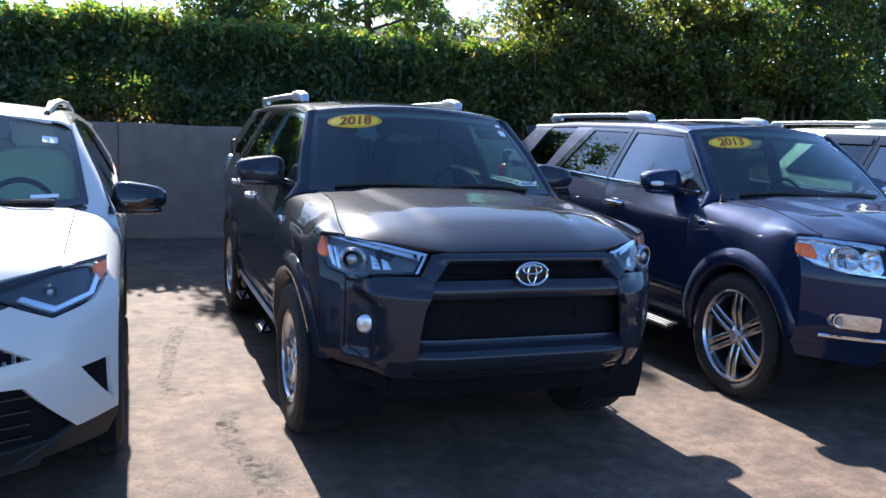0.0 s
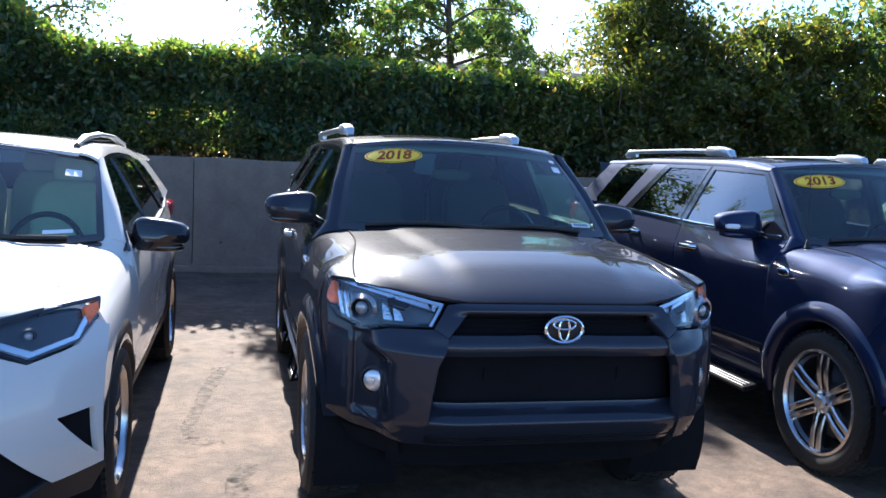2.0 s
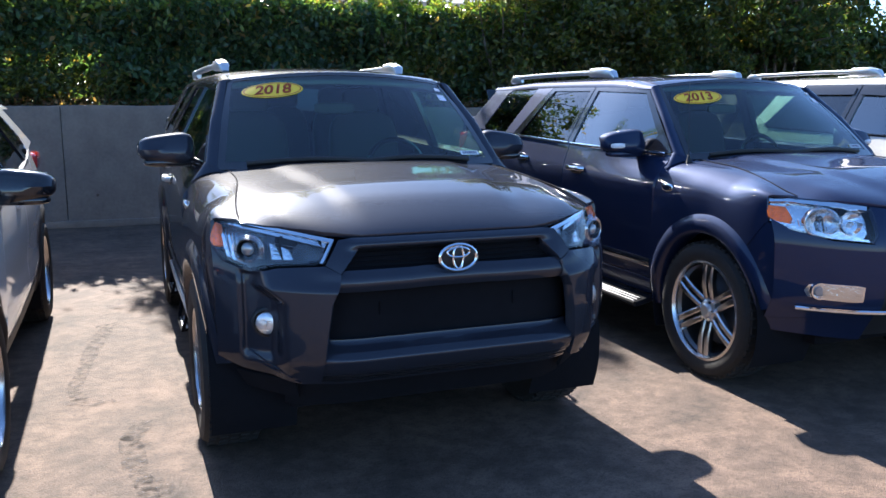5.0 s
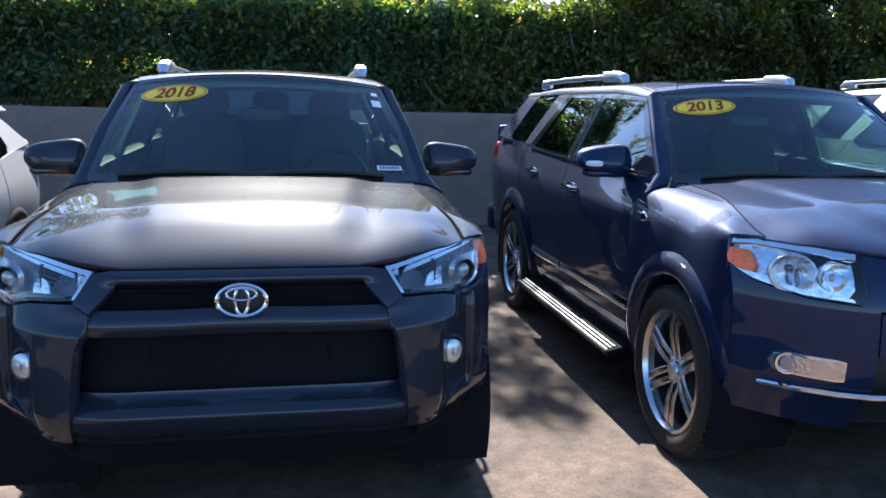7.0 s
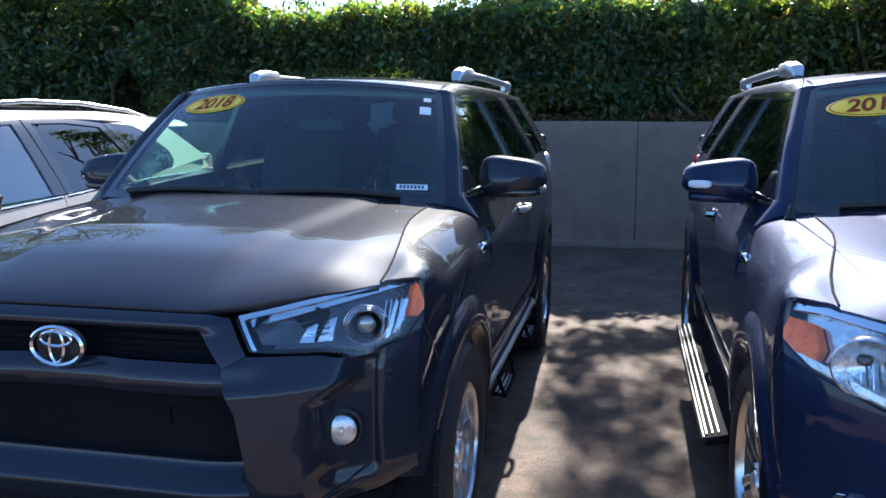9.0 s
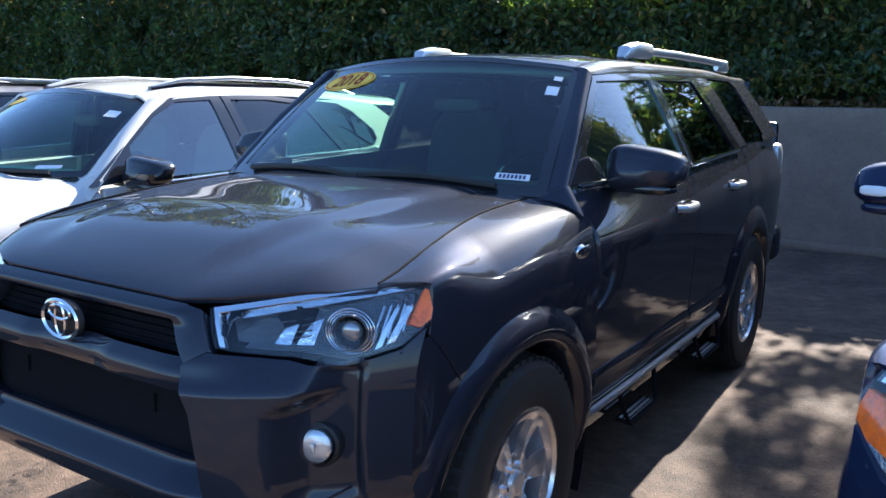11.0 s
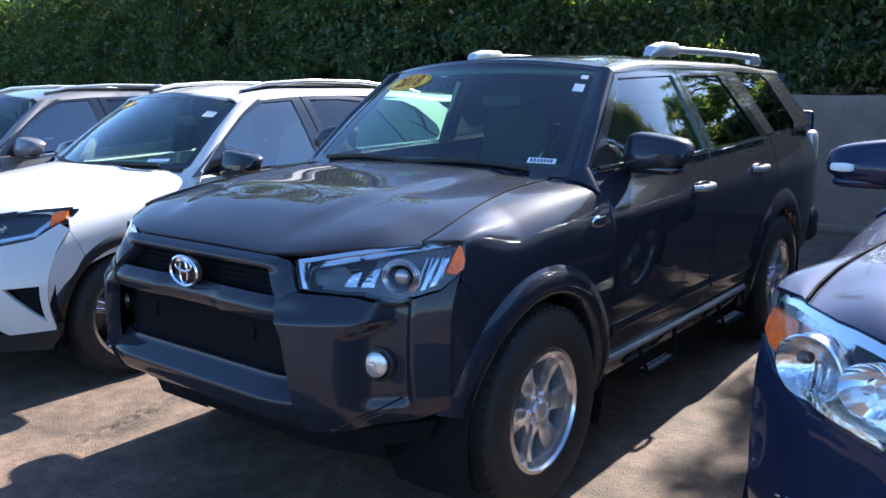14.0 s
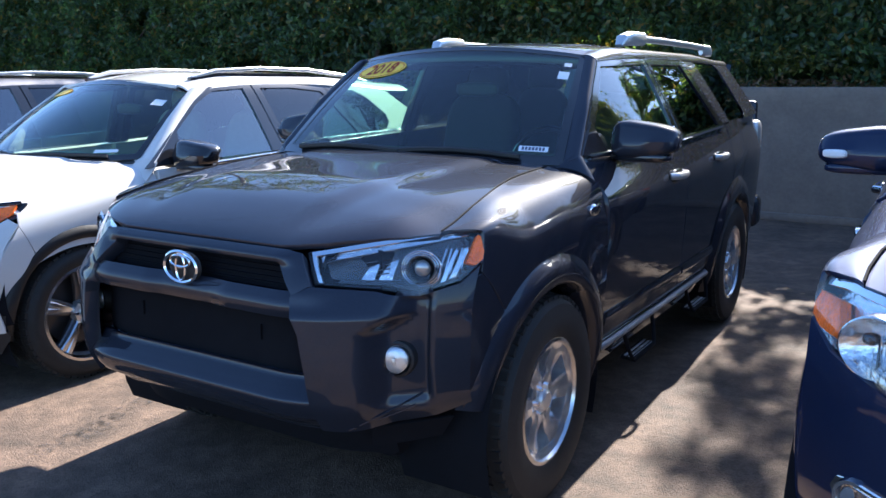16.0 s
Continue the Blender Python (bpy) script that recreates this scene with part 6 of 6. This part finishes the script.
        # front
        mir = lambda pts, s=s: [(s * x, z) for x, z in pts]
        f = (0, -1, 0)
        lamp = [(0.858, 0.965), (0.68, 0.948), (0.5, 0.915), (0.33, 0.872), (0.33, 0.84), (0.507, 0.868), (0.678, 0.795), (0.82, 0.832), (0.862, 0.9)]
        back = panel("headlamp", mir(lamp), rav_nose(-0.05), GLOSS_BLACK, car, f, 0.04, 0.02, "swept headlamp with a light strip and amber corner")
        cover = panel("lamp_cover", mir(lamp), rav_nose(0.002), LENS, back, f, 0.04, rim=False)
        cover.visible_shadow = False
        panel("lamp_strip", mir([(0.835, 0.95), (0.85, 0.945), (0.815, 0.845), (0.68, 0.81), (0.56, 0.868), (0.575, 0.878), (0.685, 0.828), (0.8, 0.857)]), rav_nose(-0.008), CHROME, back, f, 0.04, 0.02)
        panel("turn_lens", mir([(0.815, 0.95), (0.857, 0.959), (0.863, 0.925), (0.84, 0.89), (0.828, 0.91)]), rav_nose(-0.004), AMBER, back, f, 0.03, 0.02, "amber lens")
        lamp_inside(back, [(s * 0.66, -0.565, 0.872, 0.026, s * 30)])
        panel("lamp_brow", mir([(0.33, 0.874), (0.5, 0.917), (0.68, 0.95), (0.86, 0.968), (0.862, 0.978), (0.68, 0.963), (0.5, 0.93), (0.33, 0.886)]), rav_nose(0.004), GLOSS_BLACK, car, f, 0.04, 0.02)
        panel("grille_wing", mir([(0.0, 0.8), (0.33, 0.84), (0.5, 0.868), (0.535, 0.852), (0.33, 0.805), (0.0, 0.765)]), rav_nose(0.006), GLOSS_BLACK, car, f, 0.04, 0.03)
        bump_in = [(0.0, 0.765), (0.33, 0.805), (0.535, 0.852), (0.678, 0.79), (0.772, 0.813), (0.772, 0.345), (0.754, 0.345), (0.589, 0.565), (0.4, 0.585), (0.4, 0.65), (0.5, 0.655), (0.617, 0.662), (0.516, 0.724), (0.4, 0.75), (0.0, 0.755)]
        panel("bumper", mir(bump_in), rav_nose(0.0), paint, car, f, 0.03, 0.05)
        panel("bumper", mir([(0.772, 0.813), (0.82, 0.828), (0.864, 0.9), (0.905, 0.872), (0.906, 0.7), (0.905, 0.597), (0.881, 0.597), (0.772, 0.588)]), rav_nose(0.0), paint, car, f, 0.03, 0.05)
        panel("bumper", mir([(0.881, 0.597), (0.905, 0.597), (0.905, 0.404), (0.889, 0.404)]), rav_nose(0.0), paint, car, f, 0.03, 0.05)
        panel("bumper", mir([(0.772, 0.588), (0.889, 0.404), (0.905, 0.404), (0.903, 0.36), (0.772, 0.345)]), rav_nose(0.0), paint, car, f, 0.03, 0.05)
        panel("side_vent", mir([(0.76, 0.6), (0.9, 0.61), (0.905, 0.39), (0.87, 0.39)]), rav_nose(-0.05), DARK, car, f, 0.04, 0.01)
        panel("lip_corner", mir([(0.55, 0.25), (0.86, 0.25), (0.905, 0.33), (0.905, 0.365), (0.75, 0.35)]), rav_nose(-0.004), BLACK_TRIM, car, f, 0.04, 0.03)
    f = (0, -1, 0)
    panel("upper_grille", [(-0.62, 0.65), (0.62, 0.65), (0.52, 0.73), (0.3, 0.76), (-0.3, 0.76), (-0.52, 0.73)], rav_nose(-0.04), DARK, car, f, 0.05, 0.02)
    panel("lower_grille", [(-0.78, 0.3), (0.78, 0.3), (0.6, 0.6), (-0.6, 0.6)], rav_nose(-0.05), DARK, car, f, 0.05, 0.02)
    panel("lower_bar", [(-0.4, 0.58), (0.4, 0.58), (0.4, 0.655), (-0.4, 0.655)], rav_nose(0.0), paint, car, f, 0.05, 0.04)
    for k in range(4):
        part("grille_bar", tube([rav_nose(-0.025)(x, 0.36 + k * 0.055) for x in (-0.6, -0.3, 0, 0.3, 0.6)], 0.012, 0.006, 6), BLACK_TRIM, car)
    panel("front_lip", [(-0.62, 0.22), (0.62, 0.22), (0.66, 0.31), (-0.66, 0.31)], rav_nose(-0.02), BLACK_TRIM, car, f, 0.06, 0.03)
    badge(car, -0.925, 0.805, 0.075)
    hood = [(-0.695, 0.47), (-0.4, 0.29), (0, 0.2), (0.4, 0.29), (0.695, 0.47)]
    hood += [(x, rav_hood_edge(x) + 0.006) for x in (0.695, 0.6, 0.5, 0.4, 0.25, 0.1, 0, -0.1, -0.25, -0.4, -0.5, -0.6, -0.695)]
    panel("hood", hood, rav_hood, paint, car, (0, 0, 1), 0.04, 0.02)
    panel("roof", [(-0.556, 0.957), (-0.3, 0.918), (0, 0.903), (0.3, 0.918), (0.556, 0.957), (0.556, 3.35), (-0.556, 3.35)], rav_roof, paint, car, (0, 0, 1), 0.05, 0.02)
    ws = panel("windshield", [(-0.74, 0), (0.74, 0), (0.74, 1), (-0.74, 1)], rav_glass, WINDSHIELD, car, (0, -0.7, 0.7), 0.1, rim=False)
    ws.visible_shadow = False
    wn_ = Vector((0, -0.55, 0.83))
    for poly in ([(-0.74, 0.965), (0.74, 0.965), (0.74, 1.03), (-0.74, 1.03)], [(-0.74, -0.02), (0.74, -0.02), (0.74, 0.05), (-0.74, 0.05)], [(0.715, 0), (0.745, 0), (0.745, 1), (0.715, 1)], [(-0.745, 0), (-0.715, 0), (-0.715, 1), (-0.745, 1)]):
        panel("glass_border", poly, lambda u, v: rav_glass(u, v) + wn_ * 0.002, GLOSS_BLACK, ws, (0, -0.6, 0.8), 0.1, 0.003)
    panel("cowl", [(-0.75, 0.0), (0.75, 0.0), (0.75, 1.0), (-0.75, 1.0)], lambda x, t: Vector((x, 0.17 + 0.28 * (x / 0.74) ** 2 + 0.07 * t, 1.075 + 0.022 * t + 0.02 * (x / 0.74) ** 2)), BLACK_TRIM, car, (0, 0, 1), 0.1)
    for x0, x1 in ((0.6, -0.02), (0.02, -0.6)):
        part("wiper", tube([rav_glass(x0 + (x1 - x0) * q, 0.015 + 0.03 * math.sin(q * 3.1)) + wn_ * 0.016 for q in (0, 0.25, 0.5, 0.75, 1)], 0.009, 0.012, 6), BLACK_TRIM, car)
    part("inner_body", box(1.16, 3.9, 0.42, pose(0, 1.35, 0.5), 0.03), DARK, car)
    part("engine_bay", box(1.25, 0.95, 0.3, pose(0, -0.12, 0.75), 0.03), DARK, car)
    part("tailgate", box(1.5, 0.08, 0.8, pose(0, RAV_REAR - 0.14, 0.85), 0.03), paint, car)
    part("tailgate_glass", box(1.15, 0.02, 0.4, pose(0, 3.35, 1.36, -38), 0.004), PRIVACY, car)
    part("rear_bumper", box(1.55, 0.2, 0.25, pose(0, RAV_REAR - 0.06, 0.5), 0.06, 3), BLACK_TRIM, car)
    cabin(car, 0.62, 1.07, 3.0, 0.78, 0.45, INTERIOR_LIGHT if sticker else None)
    if sticker:
        year_sticker(rav_glass, -0.5, 0.87, 0.33, 0.12, "", ws, wn_)
        panel("paper_label", [(0.57, 0.7), (0.65, 0.7), (0.65, 0.79), (0.57, 0.79)], lambda u, v: rav_glass(u, v) + wn_ * 0.003, PAPER, ws, (0, -0.7, 0.7), 0.1, 0.0005)
        panel("paper_label", [(0.5, 0.075), (0.62, 0.075), (0.62, 0.11), (0.5, 0.11)], lambda u, v: rav_glass(u, v) + wn_ * 0.003, PAPER, ws, (0, -0.7, 0.7), 0.1, 0.0005)
    return car


crossover("white parked crossover with black mirrors and yellow sticker", pose(-2.62, -0.05, 0), WHITE_PAINT, GLOSS_BLACK, True)
crossover("slate grey parked crossover with silver roof rails", pose(-5.36, 0.0, 0), SLATE_PAINT, SLATE_PAINT, False)


# ---- small marks ----
hole = lathe([(0.0, -0.002), (0.012, -0.002), (0.016, 0.0), (0.018, 0.012)], 16, "y")
hole.transform(pose(-1.47, WALL_Y - 0.006, 0.387))
part("weep_hole", hole, SOIL, wall)
